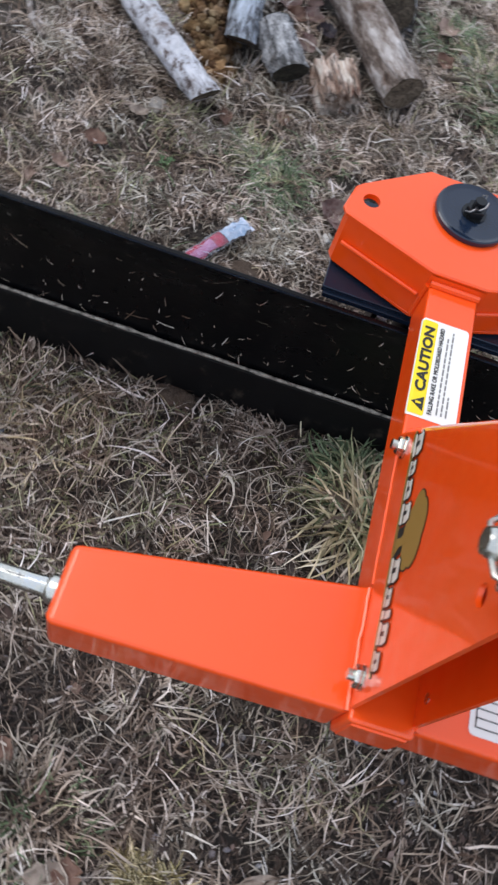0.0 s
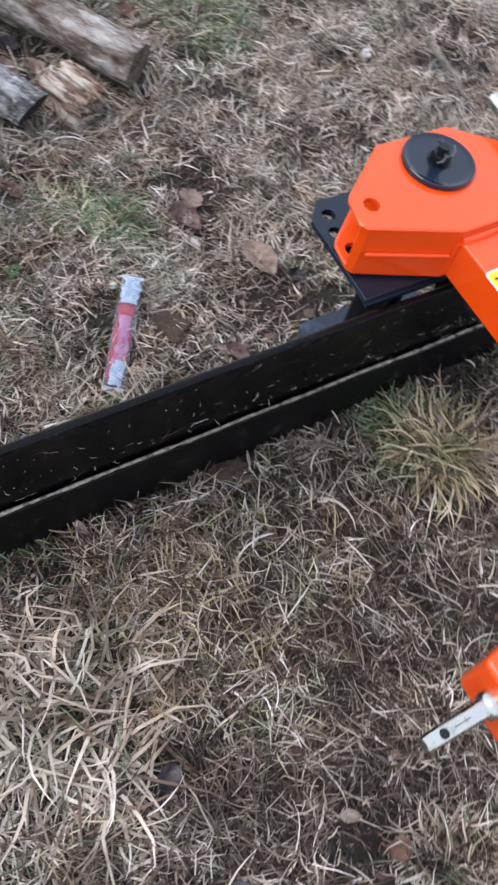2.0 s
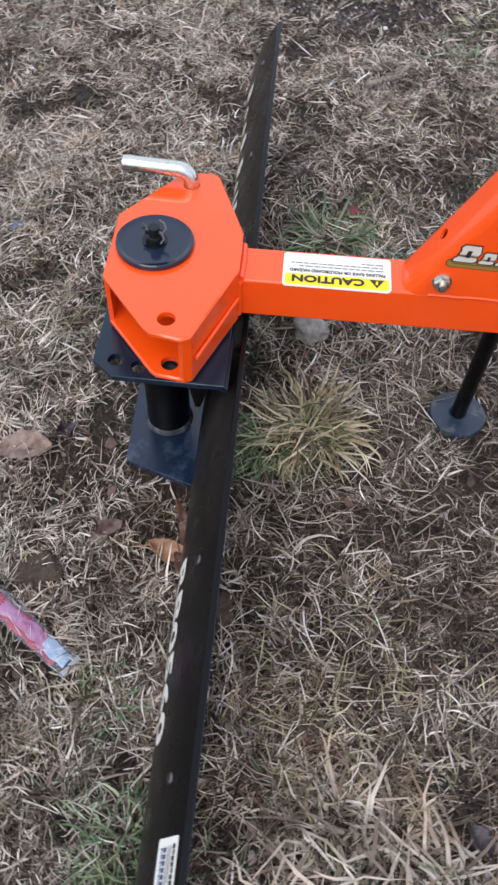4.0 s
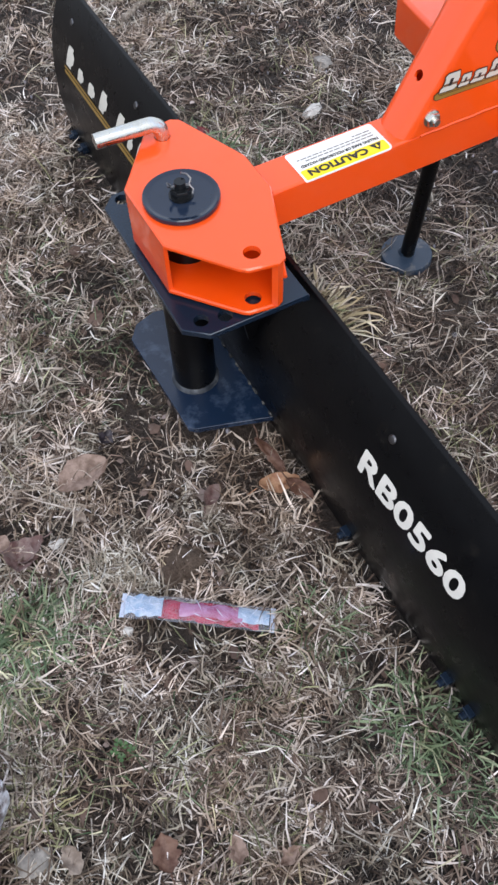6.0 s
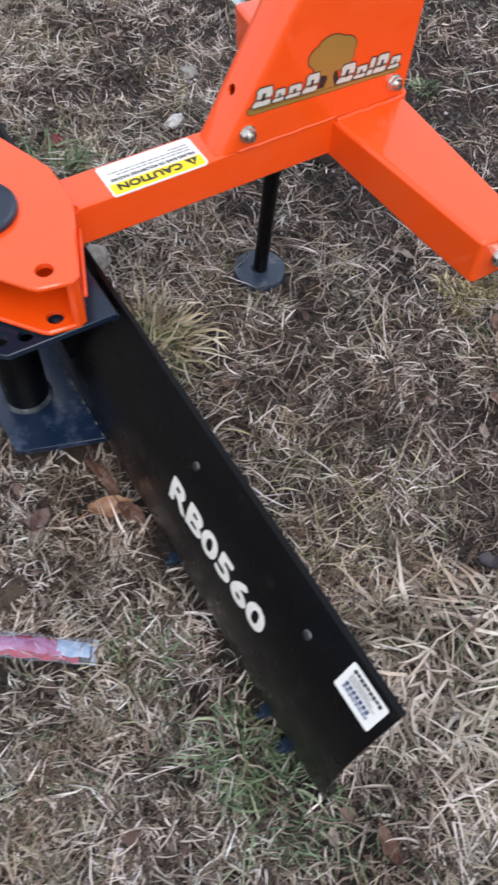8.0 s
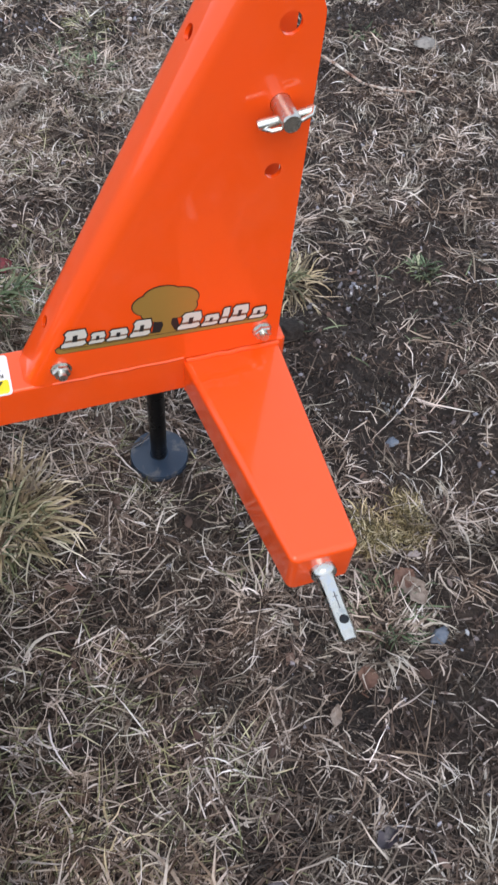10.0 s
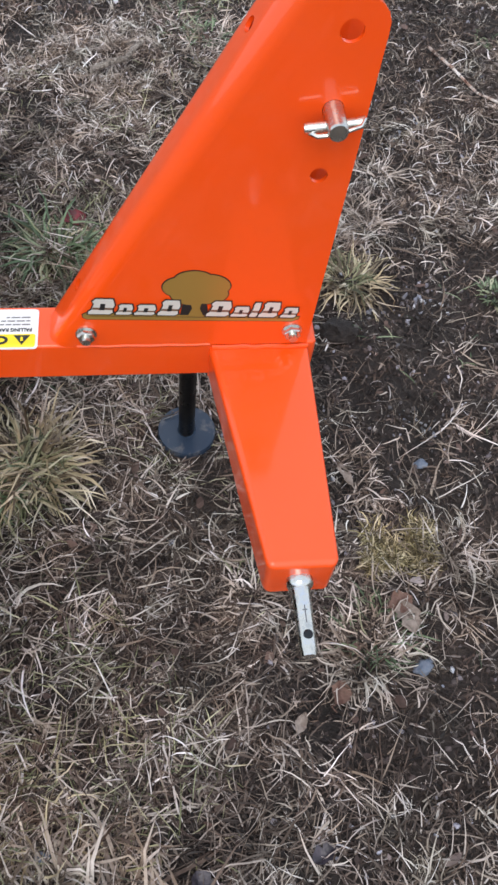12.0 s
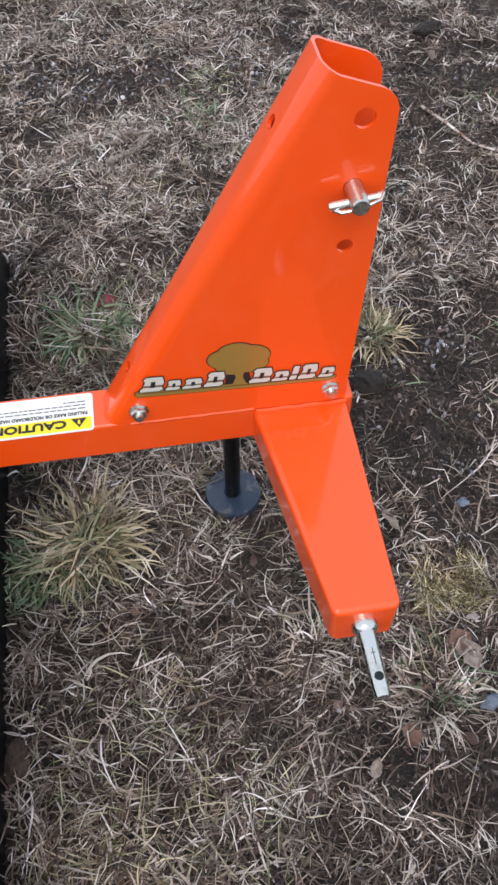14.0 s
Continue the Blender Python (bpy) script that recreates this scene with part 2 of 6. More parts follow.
def bark(name, dark, mid, light, scale, cracked=0.8, stain=(0.3, 0.27, 0.25), flecks=0.36):
    m = material(name, mid, 0.85)
    tc = m.node_tree.nodes.new("ShaderNodeTexCoord")
    mp = node(m, "ShaderNodeMapping", Scale=(1.0, 1.0, 0.3 + 0.5 * (cracked < 0.5)))
    wire(m, tc.outputs["Object"], mp.inputs["Vector"])
    n = node(m, "ShaderNodeTexNoise", Scale=scale * 2.2, Detail=9.0, Roughness=0.72)
    wire(m, mp.outputs["Vector"], n.inputs["Vector"])
    big = ramp(m, noise_of(m, scale * 0.4, 5, 0.65), [(0.36, stain), (0.43, (0.85, 0.84, 0.83)), (0.6, (1.2, 1.2, 1.2))])
    own = ramp(m, n.outputs["Fac"], [(flecks, dark), (flecks + 0.07, mid), (0.62, light)])
    mp2 = node(m, "ShaderNodeMapping", Scale=(1.0, 1.0, 0.12))
    wire(m, tc.outputs["Object"], mp2.inputs["Vector"])
    crack = node(m, "ShaderNodeTexNoise", Scale=scale * 1.1, Detail=6.0, Roughness=0.6)
    wire(m, mp2.outputs["Vector"], crack.inputs["Vector"])
    split = ramp(m, crack.outputs["Fac"], [(0.475, (1, 1, 1)), (0.497, (0.12, 0.1, 0.1)), (0.503, (0.12, 0.1, 0.1)), (0.525, (1, 1, 1))])
    wire(m, mixed(m, cracked, mixed(m, 1.0, own, big, "MULTIPLY"), split, "MULTIPLY"), shader(m).inputs["Base Color"])
    bump(m, n.outputs["Fac"], 1.0, 0.02)
    return m


BIRCH = bark("birch_bark", (0.16, 0.13, 0.125), (0.72, 0.75, 0.85), (0.88, 0.91, 1.0), 22, 0.3, (0.36, 0.29, 0.26), 0.405)
GREY_BARK = bark("weathered_bark", (0.09, 0.095, 0.105), (0.34, 0.39, 0.47), (0.58, 0.66, 0.8), 20, 0.95, (0.26, 0.24, 0.25), 0.41)
BROWN_BARK = bark("brown_bark", (0.11, 0.08, 0.065), (0.29, 0.24, 0.215), (0.66, 0.63, 0.63), 17, 0.5, (0.42, 0.33, 0.28), 0.41)
DARK_BARK = bark("flaky_dark_bark", (0.03, 0.028, 0.028), (0.19, 0.195, 0.21), (0.72, 0.74, 0.79), 22, 0.6)
SPLIT_WOOD = bark("split_wood", (0.13, 0.055, 0.04), (0.42, 0.28, 0.215), (0.84, 0.79, 0.73), 14, 0.9, (0.38, 0.2, 0.15))
END_WOOD = bark("log_end_wood", (0.045, 0.036, 0.028), (0.13, 0.105, 0.08), (0.27, 0.22, 0.165), 45)
# rotten wood on a flat end, darkened to paint the shade of a hollow
HOLLOW = bark("rotten_end_with_hollow_shade", (0.008, 0.008, 0.007), (0.028, 0.027, 0.022), (0.075, 0.07, 0.05), 40)
BROWN_END = bark("brown_end_wood", (0.07, 0.05, 0.036), (0.19, 0.145, 0.105), (0.33, 0.265, 0.2), 45)
TWIG_WOOD = bark("dry_twig", (0.1, 0.08, 0.065), (0.32, 0.27, 0.22), (0.52, 0.46, 0.4), 60)
ROT = fibre("rotten_crumbled_wood", [(0.0, (0.045, 0.02, 0.008)), (0.35, (0.12, 0.065, 0.026)), (0.7, (0.23, 0.14, 0.06)), (0.9, (0.36, 0.25, 0.13)), (1.0, (0.5, 0.4, 0.27))], 0.85)
ROT_WOOD = bark("rotten_wood", (0.09, 0.042, 0.016), (0.27, 0.155, 0.06), (0.46, 0.33, 0.18), 30, 0.5)
bump(ROT, noise_of(ROT, 180, 5, 0.7), 0.9, 0.004)

FILM = material("clear_plastic", (0.62, 0.66, 0.8), 0.1)
shader(FILM).inputs["Alpha"].default_value = 0.13
bump(FILM, noise_of(FILM, 70, 5, 0.65), 1.0, 0.012)
# pale colour of the crimped seals and of highlights painted on the film
SEAL_AND_GLINT = material("frosted_plastic_and_glint", (0.55, 0.62, 0.78), 0.25)
RED_LIQUID = leafy("red_plastic", (0.16, 0.001, 0.018), (0.36, 0.005, 0.042), 0.2)
PINK_CARD = leafy("lavender_plastic_insert", (0.4, 0.18, 0.36), (0.28, 0.04, 0.15), 0.3)
BLUE_CARD = leafy("pale_blue_insert", (0.22, 0.33, 0.5), (0.42, 0.5, 0.63), 0.3)
PINK = leafy("pink_plastic", (0.62, 0.24, 0.46), (0.45, 0.2, 0.34), 0.55)
PURPLE = leafy("purple_plastic", (0.15, 0.13, 0.28), (0.28, 0.26, 0.4), 0.6)


# ---- mesh helpers ----
def linked(name, bm, mat, parent=None, label="", smooth=35, bevel=0.0):
    me = bpy.data.meshes.new(name)
    bmesh.ops.recalc_face_normals(bm, faces=bm.faces)
    bm.to_mesh(me)
    bm.free()
    me.materials.append(mat)
    me.polygons.foreach_set("use_smooth", [True] * len(me.polygons))
    me.set_sharp_from_angle(angle=radians(smooth))
    ob = new(name, me)
    if bevel:
        mod = ob.modifiers.new("edge", "BEVEL")
        mod.width, mod.segments, mod.limit_method, mod.angle_limit = bevel, 3 if bevel > 0.004 else 2, "ANGLE", radians(35)
        mod.harden_normals = True
    if parent:
        ob.parent = parent
    if label:
        ob["label"] = label
    return ob


def part(name, bm, mat, parent, label="", bevel=0.0, smooth=35):
    return linked(name, bm, mat, parent, label, smooth, bevel)


def thing(name, label, category, group=""):
    return tagged(new(name), label, category, group)


def circle(x, y, r, n=24):
    return [(x + r * math.cos(2 * math.pi * k / n), y + r * math.sin(2 * math.pi * k / n)) for k in range(n)]


def shrunk(outline, d):
    """The outline moved inwards by d."""
    n = len(outline)
    turn = sum(a[0] * b[1] - b[0] * a[1] for a, b in zip(outline, outline[1:] + outline[:1]))
    sign = 1 if turn > 0 else -1
    out = []
    for i in range(n):
        p, q, r = Vector(outline[i - 1]), Vector(outline[i]), Vector(outline[(i + 1) % n])
        a, b = (q - p).normalized(), (r - q).normalized()
        na, nb = Vector((-a.y, a.x)) * sign, Vector((-b.y, b.x)) * sign
        m = (na + nb) / max(0.3, 1 + na.dot(nb))
        out.append(tuple(q + m * d))
    return out


def plate(outline, holes, lo, hi, lay, bm=None, open_edges=(), edge=0.0):
    """A flat plate with holes: outline in two coordinates, thickness from lo to hi; lay(u, v, w) gives its place. edge: chamfer."""
    bm = bm or bmesh.new()
    if edge:
        d = edge if hi > lo else -edge
        body = shrunk(outline, edge)
        n = len(outline)
        rings = [[bm.verts.new(lay(u, v, w)) for u, v in loop] for loop, w in ((body, lo), (outline, lo + d), (outline, hi - d), (body, hi))]
        for a, b in zip(rings, rings[1:]):
            for i in range(n):
                bm.faces.new((a[i], a[(i + 1) % n], b[(i + 1) % n], b[i]))
        bits = [(rings[0], lo), (rings[3], hi)]
        loops_at = []
        for ring, w in bits:
            edges = [bm.edges.get((ring[i], ring[(i + 1) % n])) for i in range(n)]
            cut = []
            for hole in holes:
                vs = [bm.verts.new(lay(u, v, w)) for u, v in hole]
                edges += [bm.edges.new((vs[i], vs[(i + 1) % len(vs)])) for i in range(len(vs))]
                cut.append(vs)
            bmesh.ops.triangle_fill(bm, use_beauty=True, use_dissolve=False, edges=edges)
            loops_at.append(cut)
        for a, b in zip(*loops_at):
            for i in range(len(a)):
                bm.faces.new((a[i], a[(i + 1) % len(a)], b[(i + 1) % len(b)], b[i]))
        return bm
    loops = [outline, *holes]
    low, edges = [], []
    for loop in loops:
        vs = [bm.verts.new(lay(u, v, lo)) for u, v in loop]
        edges += [bm.edges.new((vs[i], vs[(i + 1) % len(vs)])) for i in range(len(vs))]
        low.append(vs)
    made = bmesh.ops.triangle_fill(bm, use_beauty=True, use_dissolve=False, edges=edges)["geom"]
    faces = [g for g in made if isinstance(g, bmesh.types.BMFace)]
    twin = {}
    for loop, vs in zip(loops, low):
        for (u, v), q in zip(loop, vs):
            twin[q] = bm.verts.new(lay(u, v, hi))
    for f in faces:
        bm.faces.new([twin[q] for q in reversed(f.verts)])
    for n, vs in enumerate(low):
        for i, q in enumerate(vs):
            if n == 0 and i in open_edges:
                continue
            r = vs[(i + 1) % len(vs)]
            bm.faces.new((q, r, twin[r], twin[q]))
    return bm


def flat(u, v, w):
    return (u, v, w)


def upright(u, v, w):
    return (u, w, v)


def hexahedron(bm, corners):
    vs = [bm.verts.new(c) for c in corners]
    for f in ((0, 1, 2, 3), (4, 5, 6, 7), (0, 1, 5, 4), (1, 2, 6, 5), (2, 3, 7, 6), (3, 0, 4, 7)):
        bm.faces.new([vs[i] for i in f])
    return bm


def block(x0, x1, y0, y1, z0, z1, bm=None):
    return hexahedron(bm or bmesh.new(), [(x0, y0, z0), (x1, y0, z0), (x1, y1, z0), (x0, y1, z0), (x0, y0, z1), (x1, y0, z1), (x1, y1, z1), (x0, y1, z1)])


def lathe(profile, origin, axis, n=28, bm=None):
    """A turned body: profile of (radius, height) along axis from origin."""
    bm = bm or bmesh.new()
    axis = Vector(axis).normalized()
    side = axis.orthogonal().normalized()
    other = axis.cross(side)
    rings = []
    for r, h in profile:
        base = Vector(origin) + axis * h
        if r <= 1e-6:
            rings.append([bm.verts.new(base)])
        else:
            rings.append([bm.verts.new(base + r * (side * math.cos(2 * math.pi * k / n) + other * math.sin(2 * math.pi * k / n))) for k in range(n)])
    for a, b in zip(rings, rings[1:]):
        for k in range(n):
            if len(a) == 1 and len(b) == 1:
                continue
            if len(a) == 1:
                bm.faces.new((a[0], b[k], b[(k + 1) % n]))
            elif len(b) == 1:
                bm.faces.new((a[k], a[(k + 1) % n], b[0]))
            else:
                bm.faces.new((a[k], a[(k + 1) % n], b[(k + 1) % n], b[k]))
    return bm


def rod(points, r, n=14, bm=None, caps=True, radii=None):
    """A round bar along points, with its ends closed."""
    bm = bm or bmesh.new()
    pts = [Vector(p) for p in points]
    ring_of, side = [], None
    for i, p in enumerate(pts):
        way = (pts[min(i + 1, len(pts) - 1)] - pts[max(i - 1, 0)]).normalized()
        side = way.orthogonal().normalized() if side is None else (side - way * side.dot(way)).normalized()
        other = way.cross(side)
        q = radii[i] if radii else r
        ring_of.append([bm.verts.new(p + q * (side * math.cos(2 * math.pi * k / n) + other * math.sin(2 * math.pi * k / n))) for k in range(n)])
    for a, b in zip(ring_of, ring_of[1:]):
        for k in range(n):
            bm.faces.new((a[k], a[(k + 1) % n], b[(k + 1) % n], b[k]))
    if caps:
        bm.faces.new(ring_of[0])
        bm.faces.new(list(reversed(ring_of[-1])))
    return bm


def hexnut(origin, axis, across, height, bm=None):
    r = across / math.sqrt(3)
    return lathe([(0, 0), (r * 0.94, 0), (r, height * 0.15), (r, height * 0.85), (r * 0.92, height), (0, height)], origin, axis, 6, bm)


def words(text, size):
    """Flat outlines of writing as lists of points and faces, starting at the origin, x along the line."""
    cu = bpy.data.curves.new("writing", "FONT")
    cu.body, cu.size, cu.resolution_u = text, size, 3
    ob = new("writing", cu)
    bpy.context.view_layer.update()
    me = bpy.data.meshes.new_from_object(ob.evaluated_get(bpy.context.evaluated_depsgraph_get()))
    out = [tuple(v.co) for v in me.vertices], [tuple(p.vertices) for p in me.polygons]
    bpy.data.objects.remove(ob)
    bpy.data.curves.remove(cu)
    bpy.data.meshes.remove(me)
    return out


def lettering(text, size, lay, bold=0.0, width=None, bm=None, lift=Vector((0, 0, 0.00004)), slices=0.0):
    """Writing laid on a surface: lay(u, v) gives the place of a point of the line."""
    bm = bm or bmesh.new()
    pts, faces = words(text, size)
    if slices:
        tmp = bmesh.new()
        raw = [tmp.verts.new(p) for p in pts]
        for f in faces:
            try:
                tmp.faces.new([raw[i] for i in f])
            except ValueError:
                pass
        for k in range(-2, 40):
            bmesh.ops.bisect_plane(tmp, geom=tmp.verts[:] + tmp.edges[:] + tmp.faces[:], dist=1e-6, plane_co=(0, k * slices, 0), plane_no=(0, 1, 0))
        tmp.verts.index_update()
        pts, faces = [tuple(v.co) for v in tmp.verts], [tuple(v.index for v in f.verts) for f in tmp.faces]
        tmp.free()
    wide = max(p[0] for p in pts) - min(p[0] for p in pts)
    left = min(p[0] for p in pts)
    k = width / wide if width else 1.0
    shifts = [(0, 0)] + ([(bold * math.cos(a), bold * math.sin(a)) for a in [j * math.pi / 4 for j in range(8)]] if bold else [])
    for n, (du, dv) in enumerate(shifts):
        vs = []
        for p in pts:
            q = lay((p[0] - left) * k + du, p[1] + dv)
            vs.append(bm.verts.new(q + lift * n))
        for f in faces:
            try:
                bm.faces.new([vs[i] for i in f])
            except ValueError:
                pass
    return bm


def patch(lay, u0, u1, v0, v1, round_by=0.0, bm=None, steps=4):
    """A thin label: a rounded rectangle laid on a surface."""
    bm = bm or bmesh.new()
    r = round_by
    if r:
        pts = []
        for cx, cy, a in ((u1 - r, v1 - r, 0), (u0 + r, v1 - r, 90), (u0 + r, v0 + r, 180), (u1 - r, v0 + r, 270)):
            pts += [(cx + r * math.cos(radians(a + 30 * k)), cy + r * math.sin(radians(a + 30 * k))) for k in range(4)]
        bm.faces.new([bm.verts.new(lay(u, v)) for u, v in pts])
    else:
        for i in range(steps):
            a, b = v0 + (v1 - v0) * i / steps, v0 + (v1 - v0) * (i + 1) / steps
            bm.faces.new([bm.verts.new(lay(u, v)) for u, v in ((u0, a), (u1, a), (u1, b), (u0, b))])
    return bm


# ---- the ground ----
def ground_z(x, y):
    slope = -0.022 + 0.015 * min(max(y, -0.7), 0.7)
    far = min(1.0, max(0.0, (math.hypot(x, y) - 1.6) / 2.0))
    return slope * (1 - far) + 0.010 * noise.noise((x * 2.1, y * 2.1, 0.3)) + 0.007 * noise.noise((x * 7, y * 7, 2.0)) + 0.005 * noise.noise((x * 17, y * 17, 5.0))


def grid_lines(lo, hi, step):
    fine = [lo + step * k for k in range(int(round((hi - lo) / step)) + 1)]
    out = [0.1 * k for k in range(1, 36)] + [5, 8, 12, 30, 80, 200, 600]
    return [lo - d for d in reversed(out)] + fine + [hi + d for d in out]


GX, GY = grid_lines(-1.5, 2.0, 0.025), grid_lines(-1.1, 2.3, 0.025)
gm = bpy.data.meshes.new("ground")
gm.from_pydata([(x, y, ground_z(x, y)) for y in GY for x in GX], [],
               [(j * len(GX) + i, j * len(GX) + i + 1, (j + 1) * len(GX) + i + 1, (j + 1) * len(GX) + i) for j in range(len(GY) - 1) for i in range(len(GX) - 1)])
gm.materials.append(SOIL)
gm.polygons.foreach_set("use_smooth", [True] * len(gm.polygons))
tagged(new("ground", gm), "damp dark brown bare soil under dead lawn grass", "ground", kind="structure")

# the moldboard hangs a little to one side of the pivot
BOARD_X, BOARD_Y, BOARD_Z = 0.004, 0.019, -0.012
HANG = Matrix.Translation((BOARD_X, BOARD_Y, BOARD_Z))
PROFILE = [(-0.034, 0.085), (0.0, 0.078), (0.03, 0.0725), (0.06, 0.068), (0.09, 0.0655), (0.12, 0.064), (0.15, 0.0645), (0.18, 0.066), (0.21, 0.070), (0.24, 0.076), (0.27, 0.0855), (0.30, 0.0985), (0.32, 0.109), (0.342, 0.122)]


def back_x(z):
    """The rear face of the moldboard."""
    for (z0, x0), (z1, x1) in zip(PROFILE, PROFILE[1:]):
        if z <= z1:
            return x0 + (x1 - x0) * (z - z0) / (z1 - z0)
    return PROFILE[-1][1]


def thick(z):
    """The board thins towards its upper rim."""
    return 0.008 - 0.0006 * min(1.0, max(0.0, (z - 0.1) / 0.15))


# ---- the rear blade ----
blade = thing("tractor_rear_blade", "orange and black tractor rear blade resting on dead grass", "rear blade")

# moldboard
HALF = 0.771
bm = bmesh.new()
loop = [(x, z) for z, x in PROFILE] + [(x + thick(z), z) for z, x in reversed(PROFILE)]
ends = []
for y in (-HALF, HALF):
    ends.append([bm.verts.new((x, y, z)) for x, z in loop])
n = len(loop)
for i in range(n):
    bm.faces.new((ends[0][i], ends[0][(i + 1) % n], ends[1][(i + 1) % n], ends[1][i]))
k = len(PROFILE)
for e in ends:
    for i in range(k - 1):
        bm.faces.new((e[i], e[i + 1], e[n - 2 - i], e[n - 1 - i]))
moldboard = part("moldboard", bm, BLACK, blade, "long curved black steel moldboard", bevel=0.0015)
moldboard.matrix_basis = HANG

# cutting edge with a scuffed upper rim
bm = hexahedron(bmesh.new(), [(0.093, -HALF, -0.036), (0.105, -HALF, -0.036), (0.105, HALF, -0.036), (0.093, HALF, -0.036),
                              (0.0765, -HALF, 0.073), (0.0865, -HALF, 0.076), (0.0865, HALF, 0.076), (0.0765, HALF, 0.073)])
cutting_edge = part("cutting_edge", bm, MUDDY, moldboard, "muddy black flat cutting edge", bevel=0.002)
# thin blue strip on the front face, standing for sky reflected along the rim
zs = [0.333, 0.3405]
fx = [back_x(z) + thick(z) for z in zs]
bm = hexahedron(bmesh.new(), [(fx[0] - 0.001, -HALF + 0.0005, zs[0]), (fx[0] + 0.0012, -HALF + 0.0005, zs[0]), (fx[0] + 0.0012, HALF - 0.0005, zs[0]), (fx[0] - 0.001, HALF - 0.0005, zs[0]),
                              (fx[1] - 0.001, -HALF + 0.0005, zs[1]), (fx[1] + 0.0012, -HALF + 0.0005, zs[1]), (fx[1] + 0.0012, HALF - 0.0005, zs[1]), (fx[1] - 0.001, HALF - 0.0005, zs[1])])
part("rim_sheen", bm, CAP_PAINT, moldboard, "narrow blue-black strip coloured as sky sheen on the upper rim", bevel=0.0006)
bm = rod([(0.0815 + 0.0012 * noise.noise((y * 9, 0, 0)), y, 0.0772 + 0.0006 * noise.noise((y * 13, 3, 0))) for y in [-HALF + 0.004 + (2 * HALF - 0.008) * k / 90 for k in range(91)]], 0.003, 8, radii=[0.003 + 0.0024 * noise.noise((k * 0.83, 5, 0)) for k in range(91)])
part("scuffed_rim", bm, SCUFF, moldboard, "bare scuffed metal rim with dried mud")

# edge bolts: square nuts behind the foot of the board
for y in (-0.691, -0.639, -0.376, 0.376, 0.69, 0.741):
    z = 0.024
    bm = block(back_x(z) - 0.012, back_x(z) + 0.002, y - 0.009, y + 0.009, z - 0.009, z + 0.009)
    rod([(back_x(z) - 0.02, y, z), (back_x(z), y, z)], 0.006, 10, bm)
    part("edge_bolt", bm, BLUE_BLACK, moldboard, bevel=0.0012)
# small round-headed bolts near the upper rim
for y in (-0.644, -0.397, 0.391, 0.685):
    z = 0.302
    x = back_x(z)
    slope = Vector((1, 0, -0.48)).normalized()
    o = Vector((x, y, z))
    bm = lathe([(0.0066, 0.0), (0.0066, 0.001), (0.005, 0.0024), (0.0, 0.0028)], o, -slope, 16)
    part("rim_bolt", bm, DARK_STEEL, moldboard)


def on_back(y, z, off=0.0006):
    t = (back_x(z + 0.002) - back_x(z - 0.002)) / 0.004
    nrm = Vector((-1, 0, t)).normalized()
    return Vector((back_x(z), y, z)) + nrm * off


def arc_lay(y0, z0, off=0.0006):
    """Places along the rear face: u towards -y, v up the curve."""
    def lay(u, v):
        z, left = z0, v
        step = 0.002 if v >= 0 else -0.002
        while abs(left) > 1e-6:
            d = step if abs(left) > 0.002 else left
            t = (back_x(z + 0.001) - back_x(z - 0.001)) / 0.002
            z += d / math.sqrt(1 + t * t)
            left -= d
        return on_back(y0 - u, z, off)
    return lay


part("model_lettering", lettering("RB0560", 0.0565, arc_lay(-0.374, 0.2195), 0.0022, 0.221, lift=Vector((-0.00004, 0, 0)), slices=0.004), WHITE_LETTER, moldboard, "pale bold model lettering")

# printed label at the end of the board
lay = arc_lay(-0.7, 0.296, 0.0006)
label = part("label", patch(lay, 0.0, 0.06, 0.0, 0.044, 0.003), PAPER, moldboard, "white parts label with dark bars of print")
lay = arc_lay(-0.7, 0.296, 0.0012)
bm = bmesh.new()
for k in range(9):
    patch(lay, 0.007 + 0.0052 * k, 0.0113 + 0.0052 * k, 0.0345 + 0.0012 * (k % 3 == 1), 0.0395, 0, bm, 1)
part("print", bm, INK, label)
bm = bmesh.new()
for k in range(22):
    patch(lay, 0.009 + 0.0019 * k, 0.0098 + 0.0019 * k + 0.0006 * (k % 3 == 0), 0.0085 + 0.001 * (k % 2), 0.0135, 0, bm, 1)
for k in range(7):
    patch(lay, 0.009 + 0.0058 * k, 0.0131 + 0.0058 * k, 0.015, 0.0205, 0, bm, 1)
part("print", bm, INK_BLUE, label)
bm = bmesh.new()
for k in range(3):
    patch(lay, 0.008, 0.052 - 0.006 * k, 0.024 + 0.0032 * k, 0.0251 + 0.0032 * k, 0, bm, 1)
part("fine_print", bm, GREY_INK, label)

